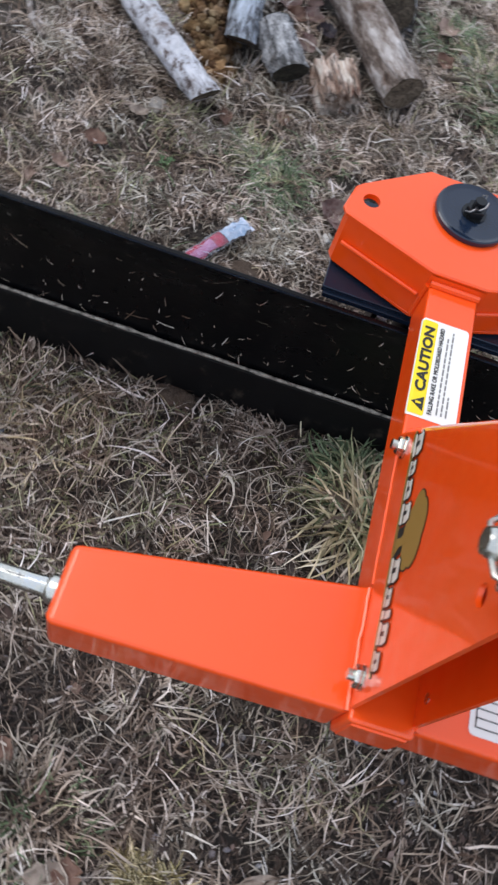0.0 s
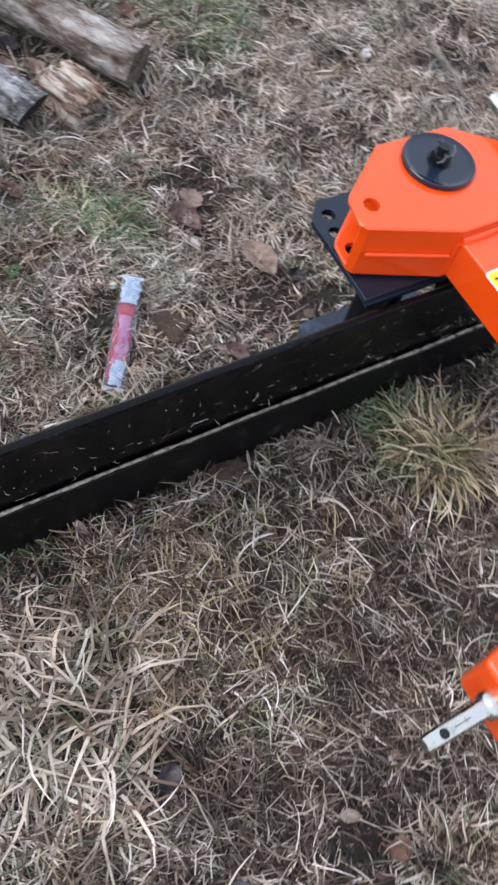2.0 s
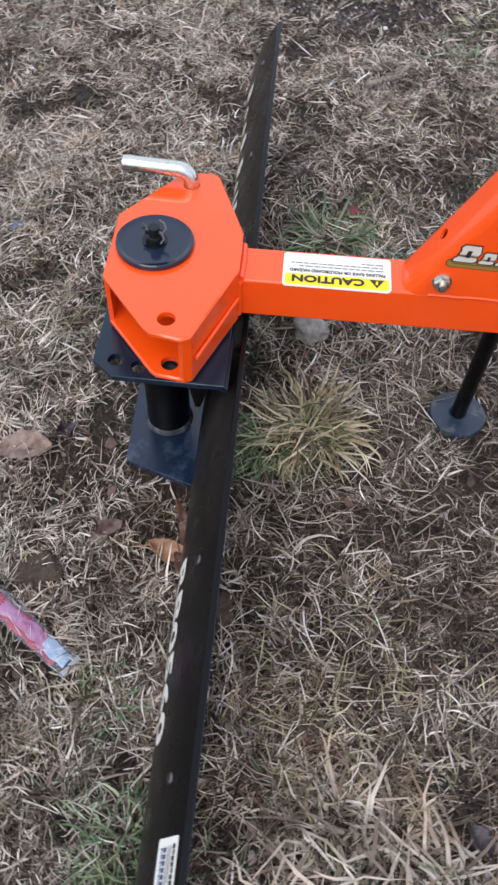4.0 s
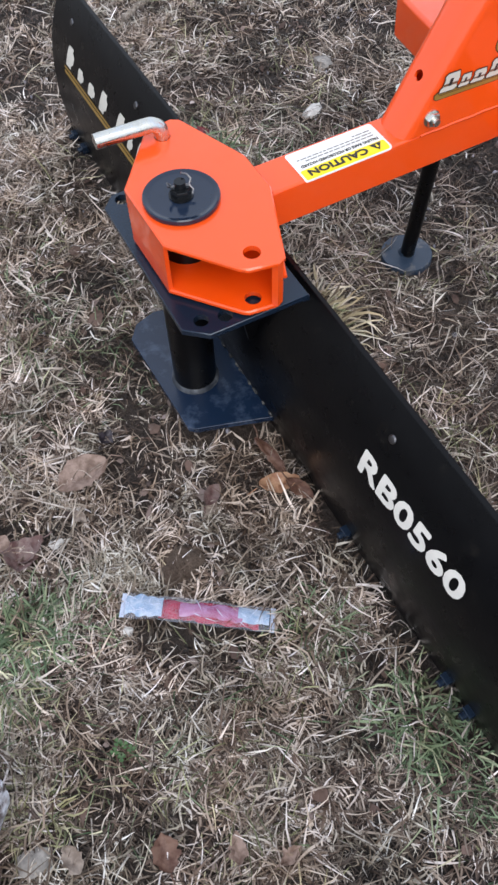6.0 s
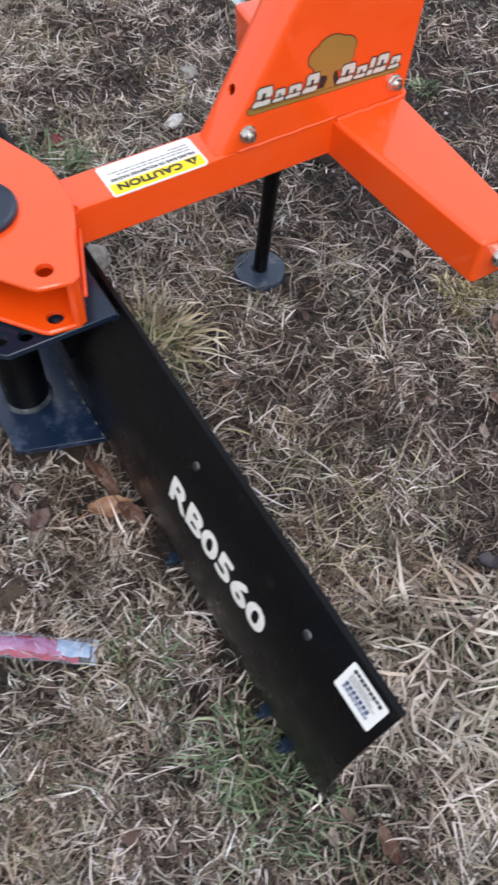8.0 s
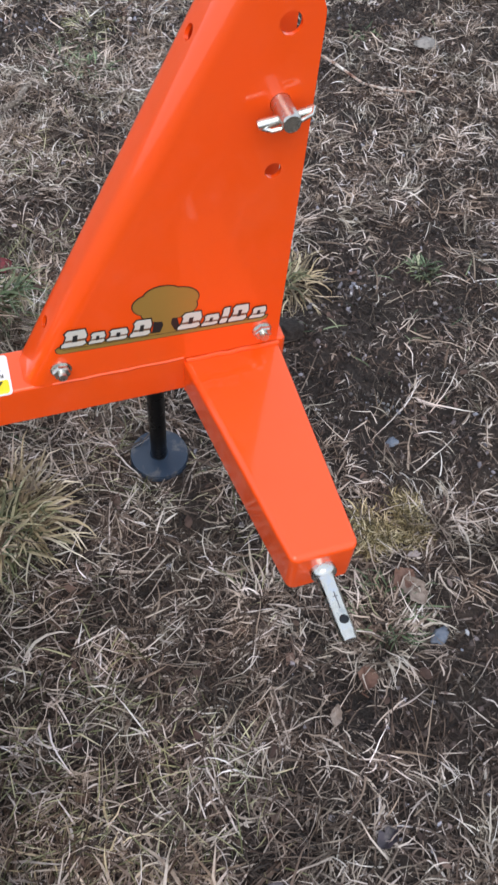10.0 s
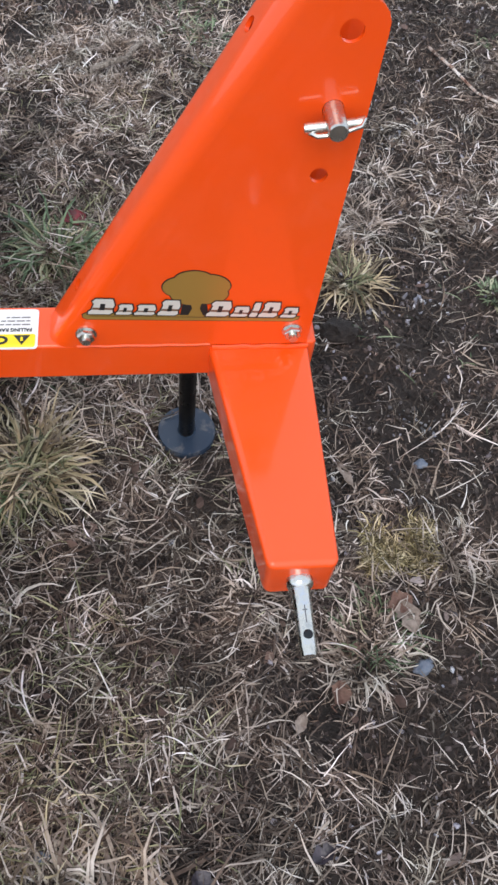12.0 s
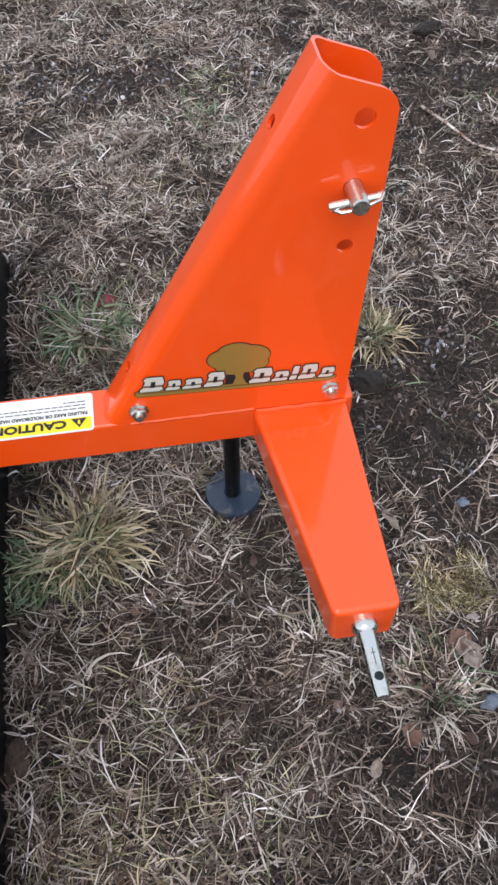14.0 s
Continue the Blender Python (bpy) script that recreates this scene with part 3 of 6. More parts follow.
# maker's mark on the other half: slanted silver blocks over a gold line
lay = arc_lay(0.7, 0.201, 0.0006)
bm = bmesh.new()
for v0, v1 in ((0.0, 0.008), (0.011, 0.016)):
    patch(lay, 0.0, 0.52, v0, v1, 0, bm, 1)
part("gold_line", bm, GOLD, moldboard)
lay = arc_lay(0.69, 0.223, 0.0012)
for u, w, h in ((0.0, 0.036, 0.056), (0.052, 0.03, 0.034), (0.098, 0.034, 0.034), (0.146, 0.034, 0.054), (0.215, 0.036, 0.056), (0.262, 0.022, 0.034), (0.296, 0.016, 0.05), (0.322, 0.032, 0.054), (0.366, 0.03, 0.034)):
    bm, u, w, h = bmesh.new(), u * 1.12, w * 0.9, h * 0.8
    rows = [k / 6 for k in range(7)]
    for a, b in zip(rows, rows[1:]):
        l0, r0_, l1, r1_ = (0.1 * (a > 0.85), 0.72 + 0.28 * (0.3 < a < 0.8), 0.1 * (b > 0.85), 0.72 + 0.28 * (0.3 < b < 0.8))
        bm.faces.new([bm.verts.new(lay(u + p * w + 0.25 * q * h, q * h)) for p, q in ((l0, a), (r0_, a), (r1_, b), (l1, b))])
    part("mark_block", bm, SILVER_LETTER, moldboard)

# turntable of the board: upper plate, post, lower plate and side gussets
outline = [(-0.066, -0.124), (-0.036, -0.15), (0.112, -0.153), (0.112, 0.16), (-0.042, 0.163), (-0.062, 0.142)]
bm = plate(outline, [circle(-0.036, -0.122, 0.0105), circle(-0.004, -0.13, 0.0105), circle(-0.032, 0.146, 0.0105)], 0.332, 0.342, flat, edge=0.001)
turntable = part("turntable_plate", bm, BLUE_BLACK, blade, "black index plate with a row of holes")
post = part("pivot_post", lathe([(0.0365, 0.022), (0.0365, 0.335)], (0, 0.02, 0), (0, 0, 1), 32), BLACK, blade, "thick round black pivot post")
part("weld_ring", lathe([(0.0365, 0.04), (0.0395, 0.0365), (0.0415, 0.0325), (0.0365, 0.0318)], (0, 0.02, 0), (0, 0, 1), 32), WELD, post, "rough grey weld round the post")
outline = [(-0.06, -0.07), (-0.05, -0.08), (0.079, -0.124), (0.075, 0.165), (0.0, 0.19), (-0.042, 0.178), (-0.064, 0.15)]
part("skid_plate", plate(outline, [], 0.02, 0.032, flat), SKID, blade, "smudged blue-black flat steel skid plate, sky sheen put into its colour", bevel=0.0012)
for s in (-1, 1):
    outline = [(0.035, 0.332), (0.108, 0.332), (0.068, 0.19), (0.06, 0.19)]
    bm = plate(outline, [], s * 0.066, s * 0.074, upright)
    part("gusset", bm, BLACK, blade, bevel=0.001)
    # stitch welds where the skid plate meets the board
weld_r = random.Random(3)
for k in range(8):
    y0 = -0.12 + 0.024 * k + weld_r.uniform(-0.004, 0.004)
    span = weld_r.uniform(0.0018, 0.0045)
    pts = [(0.0735 + weld_r.uniform(-0.0012, 0.001), y0 + span * j, 0.033 + weld_r.uniform(0, 0.003)) for j in range(5)]
    part("stitch_weld", rod(pts, 0.003, 8, radii=[0.001, weld_r.uniform(0.0016, 0.003), 0.0024, weld_r.uniform(0.0016, 0.003), 0.001]), STITCH, blade)
bm = block(0.106, 0.116, -0.15, 0.15, 0.325, 0.334)
part("top_brace", bm, BLUE_BLACK, blade, bevel=0.001)

# pivot housing: two plates joined along their front edges
outline = [(-0.053, -0.064), (0.011, -0.147), (0.02, -0.155), (0.06, -0.1635), (0.071, -0.158), (0.119, -0.036), (0.119, 0.036), (0.076, 0.15), (0.064, 0.158), (0.03, 0.154), (0.018, 0.147), (-0.053, 0.056)]
lower = [(-0.053, -0.062), (0.014, -0.145), (0.022, -0.151), (0.06, -0.1565), (0.07, -0.152)] + outline[5:]
holes = [circle(0.038, -0.131, 0.0115), circle(0.038, 0.128, 0.0115)]
bm = plate(outline, holes, 0.429, 0.437, flat, edge=0.002)
plate(lower, holes, 0.346, 0.354, flat, bm, edge=0.002)
for tip, bend_at, mid in (((0.06, -0.159), (0.0705, -0.154), (0.119, -0.034)), ((0.064, 0.158), (0.076, 0.15), (0.119, 0.034))):
    s = -1 if tip[1] < 0 else 1
    inner = [(tip[0] - 0.006, tip[1] - s * 0.0055), (bend_at[0] - 0.0055, bend_at[1] - s * 0.005), (0.111, s * 0.034)]
    plate([tip, bend_at, mid, inner[2], inner[1], inner[0]], [], 0.35, 0.4335, flat, bm, edge=0.0012)
plate([(-0.053, -0.062), (-0.047, -0.062), (-0.047, 0.054), (-0.053, 0.054)], [], 0.35, 0.4335, flat, bm, edge=0.0015)
plate([(0.111, -0.037), (0.119, -0.037), (0.119, 0.037), (0.111, 0.037)], [], 0.35, 0.4335, flat, bm, edge=0.0012)
housing = part("pivot_housing", bm, ORANGE, blade, "orange six-sided folded pivot housing")
for s in (-1, 1):
    bm = rod([(0.076, s * 0.15, 0.391), (0.119, s * 0.04, 0.391)], 0.0028, 8)
    part("weld_seam", bm, ORANGE, housing)
part("hub", lathe([(0.036, 0.352), (0.036, 0.431)], (0.005, 0, 0), (0, 0, 1), 32), BLACK, housing, "black hub between the plates")
cap = part("pivot_cap", lathe([(0.0, 0.4375), (0.051, 0.4375), (0.0518, 0.4405), (0.0512, 0.444), (0.0495, 0.4452), (0.047, 0.4445), (0.0452, 0.4432), (0.042, 0.4428), (0.02, 0.4432), (0.0, 0.4435)], (0.005, 0, 0), (0, 0, 1), 48), CAP_PAINT, blade, "glossy black round pivot cap")
bm = hexnut((0.005, 0, 0.4435), (0, 0, 1), 0.024, 0.012)
lathe([(0.0165, 0.4435), (0.0165, 0.4455), (0.0, 0.4455)], (0.005, 0, 0), (0, 0, 1), 24, bm)
rod([(0.005, 0, 0.45), (0.005, 0, 0.466)], 0.0075, 14, bm)
part("castle_nut", bm, GREASE_AND_HOLE, cap, "greasy dark castle nut")
bm = rod([(-0.012, 0.004, 0.4585), (0.0, 0.0, 0.46), (0.011, -0.004, 0.459)], 0.0018, 8)
rod([(0.011, -0.004, 0.459), (0.016, 0.0, 0.464), (0.013, 0.006, 0.468), (0.006, 0.008, 0.471)], 0.0014, 8, bm)
rod([(0.011, -0.004, 0.459), (0.014, -0.010, 0.455), (0.010, -0.014, 0.451)], 0.0014, 8, bm)
rod([(-0.012, 0.004, 0.4585), (-0.016, 0.002, 0.462), (-0.015, 0.007, 0.464), (-0.011, 0.006, 0.460)], 0.0014, 8, bm)
bmesh.ops.translate(bm, verts=bm.verts, vec=(0.005, 0, 0))
part("cotter_pin", bm, DARK_STEEL, cap, "bent steel cotter pin")

# bent index pin dropped into the far hole
bend = [(0.038 - 0.018 * (1 - math.cos(a)), 0.128 + 0.002 * (1 - math.cos(a)), 0.442 + 0.018 * math.sin(a)) for a in [k * math.pi / 16 for k in range(9)]]
pts = [(0.038, 0.128, 0.33), (0.038, 0.128, 0.432)] + bend + [(-0.02, 0.132, 0.4605), (-0.058, 0.134, 0.461)]
part("index_pin", rod(pts, 0.0108, 20), ZINC, blade, "bent zinc-plated steel index pin", bevel=0.001)

# main tube
bm = block(0.108, 0.661, -0.032, 0.032, 0.353, 0.417)
tube = part("main_tube", bm, ORANGE, blade, "orange square steel main tube", bevel=0.0042)
bm = block(0.655, 0.6632, -0.0275, 0.0275, 0.3585, 0.4115)
part("end_cap", bm, ORANGE, tube, bevel=0.002)
bm = rod([(0.1205, -0.032, 0.4185), (0.1215, 0.0, 0.4195), (0.1205, 0.032, 0.4185)], 0.005, 8)
part("weld_seam", bm, ORANGE, tube)
bm = rod([(0.1195, -0.0335, 0.414), (0.1195, -0.0335, 0.355)], 0.004, 8)
part("weld_seam", bm, ORANGE, tube)


# caution label on top of the tube: its lines run towards the board
def caution_lay(u, v, off=0.0008):
    x, y = 0.318 - u, 0.0265 - v
    r, edge = 0.0042, -0.0278
    if y >= edge:
        return Vector((x, y, 0.417 + off))
    a = min((edge - y) / r, math.pi / 2)
    down = max(0.0, (edge - y) - r * math.pi / 2)
    return Vector((x, edge - (r + off) * math.sin(a), 0.417 - r + (r + off) * math.cos(a) - down))


def caution_up(u, v):
    return caution_lay(u, v, 0.0013)


def rounded_strip(lay, u0, u1, v0, v1, r, steps):
    """A rectangle with rounded corners, cut into strips so that it can bend over an edge."""
    bm = bmesh.new()
    rows = sorted({v0 + (v1 - v0) * k / steps for k in range(steps + 1)} | {v0 + r * q for q in (0.1, 0.3, 0.6)} | {v1 - r * q for q in (0.1, 0.3, 0.6)})
    cut = []
    for v in rows:
        d = min(r, v - v0, v1 - v)
        inset = r - math.sqrt(max(0.0, r * r - (r - d) ** 2))
        cut.append((u0 + inset, u1 - inset, v))
    for (a0, a1, va), (b0, b1, vb) in zip(cut, cut[1:]):
        bm.faces.new([bm.verts.new(lay(u, v)) for u, v in ((a0, va), (a1, va), (b1, vb), (b0, vb))])
    return bm


caution = part("caution_label", rounded_strip(caution_lay, 0.0, 0.143, 0.0, 0.0605, 0.005, 40), PAPER, blade, "white and yellow caution label")
yellow = part("yellow_band", rounded_strip(lambda u, v: caution_lay(u, v, 0.0011), 0.003, 0.14, 0.0395, 0.058, 0.003, 30), YELLOW, caution)
part("heading", lettering("CAUTION", 0.0162, lambda u, v: caution_lay(u + 0.036, v + 0.0432, 0.0015), 0.0008, 0.094, slices=0.0008), INK, caution, "bold black heading")
bm = bmesh.new()
for k in range(14):
    a, b = k / 14, (k + 1) / 14
    bm.faces.new([bm.verts.new(caution_lay(0.019 + w * (1 - q) * 0.01, 0.0415 + 0.0145 * q, 0.0015)) for w, q in ((-1, a), (1, a), (1, b - 1e-4), (-1, b - 1e-4))])
part("warning_triangle", bm, INK, caution)
bm = bmesh.new()
bm.faces.new([bm.verts.new(caution_lay(u, v, 0.0021)) for u, v in ((0.0178, 0.0445), (0.0202, 0.0445), (0.0208, 0.051), (0.0172, 0.051))])
part("warning_mark", bm, YELLOW, caution)
part("warning_line", lettering("FALLING RAKE OR MOLDBOARD HAZARD", 0.0075, lambda u, v: caution_up(u + 0.008, v + 0.0305), 0.0002, 0.126), INK, caution)
bm = bmesh.new()
for k, w in enumerate((0.112, 0.126, 0.03)):
    u = 0.01
    r = random.Random(k)
    while u < 0.008 + w:
        d = r.uniform(0.004, 0.011)
        patch(caution_up, u, min(u + d, 0.01 + w), 0.0235 - 0.0056 * k, 0.0255 - 0.0056 * k, 0, bm, 1)
        u += d + 0.0016
part("small_print", bm, GREY_INK, caution)

# mast: a folded plate, open to the front
S, N = Vector((0.4745, 0, 0.8803)), Vector((0.8803, 0, -0.4745))
BASE, W, RAD, TH = 0.4165, 0.033, 0.02, 0.0042
FOOT_LINE = Vector((0.3715, 0, 0.4905))
RISE = 0.442
TOP = FOOT_LINE + S * RISE


def along(level, depth):
    """A point at a height level on the line that lies depth ahead of the rear face."""
    p = FOOT_LINE + N * depth
    return p + S * ((level - p.z) / S.z)


low_side, top_side = along(BASE, RAD), TOP + N * RAD
corner = [(0.6576, 0.825), (0.6572, 0.836), (0.654, 0.8445), (0.648, 0.851), (0.6395, 0.8562)]
outline = [(low_side.x, BASE), (0.649, BASE)] + corner + [(top_side.x, top_side.z)]
bm = bmesh.new()
for s in (-1, 1):
    plate(outline, ([circle(0.626, 0.8275, 0.0106)] if s < 0 else []) + [circle(0.623, 0.753, 0.0102), circle(0.622, 0.6785, 0.0088)], s * W, s * (W - TH), upright, bm, open_edges=(len(outline) - 1,))
# rear plate between the two bends
def rear_lay(u, v, w):
    p = FOOT_LINE + S * v + N * w
    return (p.x, u, p.z)


lo_v = (BASE - FOOT_LINE.z) / S.z
hi_v = RISE
plate([(-(W - RAD), lo_v), (W - RAD, lo_v), (W - RAD, hi_v), (-(W - RAD), hi_v)], [circle(0, 0.0, 0.0075, 16), circle(0, 0.364, 0.0075, 16)], 0.0, TH, rear_lay, bm, open_edges=(1, 3))
for s in (-1, 1):
    rows = []
    for k in range(7):
        a = k * math.pi / 12
        rows.append([])
        for r in (RAD, RAD - TH):
            depth, y = RAD - r * math.cos(a), s * (W - RAD + r * math.sin(a))
            lo, hi = along(BASE, depth), TOP + N * depth
            rows[-1] += [bm.verts.new((lo.x, y, lo.z)), bm.verts.new((hi.x, y, hi.z))]
    for p, q in zip(rows, rows[1:]):
        for i, j in ((0, 1), (1, 3), (3, 2), (2, 0)):
            bm.faces.new((p[i], p[j], q[j], q[i]))
bmesh.ops.remove_doubles(bm, verts=bm.verts, dist=0.0004)
mast = part("mast", bm, ORANGE, blade, "tall tapered orange folded-plate mast open at the front", smooth=40)
# bolts through the foot of the mast
for x in (0.378, 0.627):
    for sd, high in ((-1, 0.009), (1, 0.008)):
        nut_z = 0.442
        bm = hexnut((x, sd * 0.033, nut_z), (0, sd, 0), 0.019, high)
        lathe([(0.0125, 0.0), (0.0125, 0.002), (0.0, 0.002)], (x, sd * 0.033, nut_z), (0, sd, 0), 20, bm)
        rod([(x, sd * 0.0285, nut_z), (x, sd * 0.048, nut_z)], 0.0055, 12, bm)
        part("mast_bolt", bm, ZINC, mast, "zinc-plated hex nut on its bolt")


# maker's mark on the mast: gold tree shape over slanted silver blocks, no letters
def mast_lay(u, v, off=0.0005):
    return Vector((0.381 + u, -W - off, 0.471 - 0.048 * u + v))


def mark_poly(pts, off):
    bm = bmesh.new()
    bm.faces.new([bm.verts.new(mast_lay(u, v, off)) for u, v in pts])
    return bm


def grown(pts, d):
    return shrunk(list(pts), -d)


def letter_block(u, v, w, h):
    """A slanted block with a foot, in the plane of a mark."""
    shape = [(0.0, 0.0), (0.86, 0.0), (1.0, 0.12), (0.94, 0.3), (1.0, 0.62), (0.88, 1.0), (0.2, 1.0), (0.08, 0.84), (0.16, 0.66), (0.1, 0.26), (0.0, 0.18)]
    return [(u + a * w + 0.2 * b * h, v + b * h) for a, b in shape]


line = [(-0.004, 0.0), (0.0, -0.0025), (0.12, -0.0015), (0.243, 0.0), (0.2505, 0.004), (0.2515, 0.0085), (0.0, 0.0085), (-0.0045, 0.0055)]
mark = part("maker_mark", mark_poly(grown(line, 0.001), 0.0004), INK, mast, "gold and silver maker's mark with dark outline")
part("gold_line", mark_poly(line, 0.0007), GOLD, mark)
part("dark_line", mark_poly([(0.003, 0.0032), (0.246, 0.0052), (0.246, 0.006), (0.003, 0.004)], 0.0009), INK, mark)
crown = []
for k in range(60):
    a = 2 * math.pi * k / 60
    bulge = 0.94 + 0.14 * abs(math.sin(2.5 * a + 0.25)) ** 0.7
    crown.append((0.127 + 0.0365 * bulge * math.cos(a), 0.0535 + 0.0265 * bulge * math.sin(a)))
part("crown_outline", mark_poly(grown(crown, 0.0013), 0.0005), INK, mark)
part("gold_crown", mark_poly(crown, 0.0009), GOLD, mark)
part("dark_stem", mark_poly(((0.108, 0.008), (0.142, 0.008), (0.138, 0.036), (0.112, 0.036)), 0.0008), INK, mark)
part("gold_stem", mark_poly(((0.117, 0.006), (0.136, 0.006), (0.131, 0.02), (0.134, 0.04), (0.118, 0.04), (0.122, 0.02)), 0.0011), GOLD, mark)
for u, w, h in ((0.002, 0.028, 0.026), (0.0335, 0.018, 0.0175), (0.0545, 0.0235, 0.0175), (0.0815, 0.0235, 0.026), (0.1385, 0.0265, 0.026), (0.1675, 0.02, 0.0175), (0.19, 0.009, 0.025), (0.201, 0.022, 0.026), (0.2275, 0.019, 0.0175)):
    shape = letter_block(u, 0.0078, w, h)
    part("mark_shadow", mark_poly(grown(shape, 0.0016), 0.0013), INK, mark)
    part("mark_block", mark_poly(shape, 0.0016), SILVER_LETTER, mark)
    if w > 0.01:
        mid = [(u + 0.42 * w + 0.2 * b * h + a * 0.2 * w, 0.0078 + b * h) for a, b in ((0, 0.28), (1, 0.28), (1, 0.7), (0, 0.7))]
        part("mark_slit", mark_poly(mid, 0.0019), INK, mark)
    band = [(u + a * w + 0.2 * b * h, 0.0078 + b * h) for a, b in ((0.12, 0.3), (0.94, 0.3), (0.97, 0.44), (0.13, 0.44))]
    part("mark_band", mark_poly(band, 0.00175), BRONZE, mark)

# top link pin with its clip
o = (0.623, 0.04, 0.753)
bm = lathe([(0.0, 0.0), (0.0095, 0.0), (0.0098, 0.002), (0.0098, 0.104), (0.0085, 0.107), (0.0, 0.107)], o, (0, -1, 0), 24)
link_pin = part("top_link_pin", bm, ZINC, blade, "zinc-plated top link pin")
bm = rod([(0.5945, -0.052, 0.7465), (0.598, -0.052, 0.747), (0.623, -0.052, 0.7505), (0.643, -0.052, 0.7535), (0.649, -0.052, 0.7545)], 0.0048, 14, radii=[0.0044, 0.0052, 0.005, 0.005, 0.0058])
rod([(0.648, -0.0535, 0.759), (0.6445, -0.06, 0.756), (0.624, -0.0625, 0.749), (0.606, -0.061, 0.745), (0.599, -0.0545, 0.744)], 0.0021, 8, bm)
part("linch_clip", bm, ZINC, link_pin, "shiny spring linch clip")

# lower hitch arms
for s in (-1, 1):
    bm = bmesh.new()
    top = [(0.525, s * 0.028, 0.4125), (0.653, s * 0.028, 0.4115), (0.652, s * 0.325, 0.394), (0.571, s * 0.325, 0.3945), (0.556, s * 0.228, 0.4005)]
    bot = [(0.527, s * 0.028, 0.347), (0.653, s * 0.028, 0.337), (0.652, s * 0.324, 0.313), (0.575, s * 0.324, 0.313), (0.559, s * 0.228, 0.3215)]
    t = [bm.verts.new(p) for p in top]
    b = [bm.verts.new(p) for p in bot]
    bm.faces.new((t[0], t[1], t[4]))
    bm.faces.new((t[1], t[2], t[3], t[4]))
    bm.faces.new((b[0], b[1], b[4]))
    bm.faces.new((b[1], b[2], b[3], b[4]))
    for i in range(5):
        j = (i + 1) % 5
        bm.faces.new((t[i], t[j], b[j], b[i]))
    arm = part("hitch_arm", bm, ORANGE, blade, "orange tapered box-section lower hitch arm", bevel=0.0085)
    part("weld_seam", rod([(0.53 + 0.0135 * k, s * (0.034 + 0.0006 * math.sin(k * 1.9)), 0.4125 + 0.0008 * math.sin(k * 2.7)) for k in range(10)], 0.0032, 8), ORANGE, arm)
    part("weld_seam", rod([(0.5295, s * 0.0325, 0.408), (0.5295, s * 0.0325, 0.352)], 0.0026, 8), ORANGE, arm)
    # lower edge of the mast plate, a thin raised weld along the tube
    part("weld_seam", rod([(0.365 + 0.018 * k, s * 0.0325, 0.4165 + 0.0007 * math.sin(k * 2.3)) for k in range(10)], 0.0022, 6), ORANGE, arm)
    bm = bmesh.new()
    lathe([(0.0, 0.318), (0.0152, 0.318), (0.0155, 0.332), (0.0142, 0.335), (0.0112, 0.3375), (0.0104, 0.352), (0.0098, 0.404), (0.0086, 0.414), (0.0, 0.414)], (0.611, 0, 0.358), (0, s, 0), 28, bm)
    pin = part("hitch_pin", bm, ZINC, arm, "zinc-plated round hitch pin")
    # cross hole near the tip of the pin: a dark disc coloured as its inner shade
    bm = lathe([(0.0054, 0.0075), (0.0054, 0.0099), (0.0046, 0.0103), (0.0, 0.0104)], (0.611, s * 0.392, 0.358), (0, 0, 1), 18)
    part("pin_hole_shade", bm, GREASE_AND_HOLE, arm, "dark disc coloured as the shaded cross hole for a linch pin")
    bm = block(0.6104, 0.6116, s * 0.369 - 0.010, s * 0.369 + 0.010, 0.367, 0.3684)
    block(0.6083, 0.6137, s * 0.3645 - 0.0006, s * 0.3645 + 0.0006, 0.367, 0.3682, bm)
    part("stamped_mark", bm, DARK_STEEL, arm)
# printed table label on the far arm
def arm_lay(u, v, off=0.0008):
    x, y = 0.575 + u, 0.085 + v
    p0, p1, p2 = Vector((0.653, 0.028, 0.4115)), Vector((0.652, 0.325, 0.394)), Vector((0.563, 0.228, 0.4005))
    nrm = (p1 - p0).cross(p2 - p0)
    z = p0.z - (nrm.x * (x - p0.x) + nrm.y * (y - p0.y)) / nrm.z
    return Vector((x, y, z + off))


table_label = part("table_label", patch(arm_lay, 0.0, 0.062, 0.0, 0.11, 0.006), PAPER, blade, "white printed table label")
bm = bmesh.new()
for k in range(6):
    patch(lambda u, v: arm_lay(u, v, 0.0013), 0.008 + 0.009 * k, 0.0092 + 0.009 * k, 0.006, 0.104, 0, bm, 1)
for v in (0.006, 0.045, 0.103):
    patch(lambda u, q: arm_lay(u, q, 0.0015), 0.008, 0.054, v, v + 0.0012, 0, bm, 1)
part("table_lines", bm, INK, table_label)

# parking stand beside the tube
stand = part("parking_stand", rod([(0.508, 0.072, 0.425), (0.516, 0.112, -0.014)], 0.014, 20), BLACK, blade, "black round parking stand leg")
bm = block(0.488, 0.528, 0.031, 0.052, 0.357, 0.413)
block(0.488, 0.528, 0.052, 0.092, 0.361, 0.408, bm)
part("stand_sleeve", bm, ORANGE, stand, bevel=0.003)
bm = lathe([(0.0, -0.034), (0.051, -0.034), (0.0515, -0.02), (0.05, -0.0165), (0.017, -0.0155), (0.014, -0.008), (0.0, -0.008)], (0.5165, 0.114, 0.006), (0, 0, 1), 40)
part("stand_foot", bm, FOOT, stand, "muddy grey round foot plate")

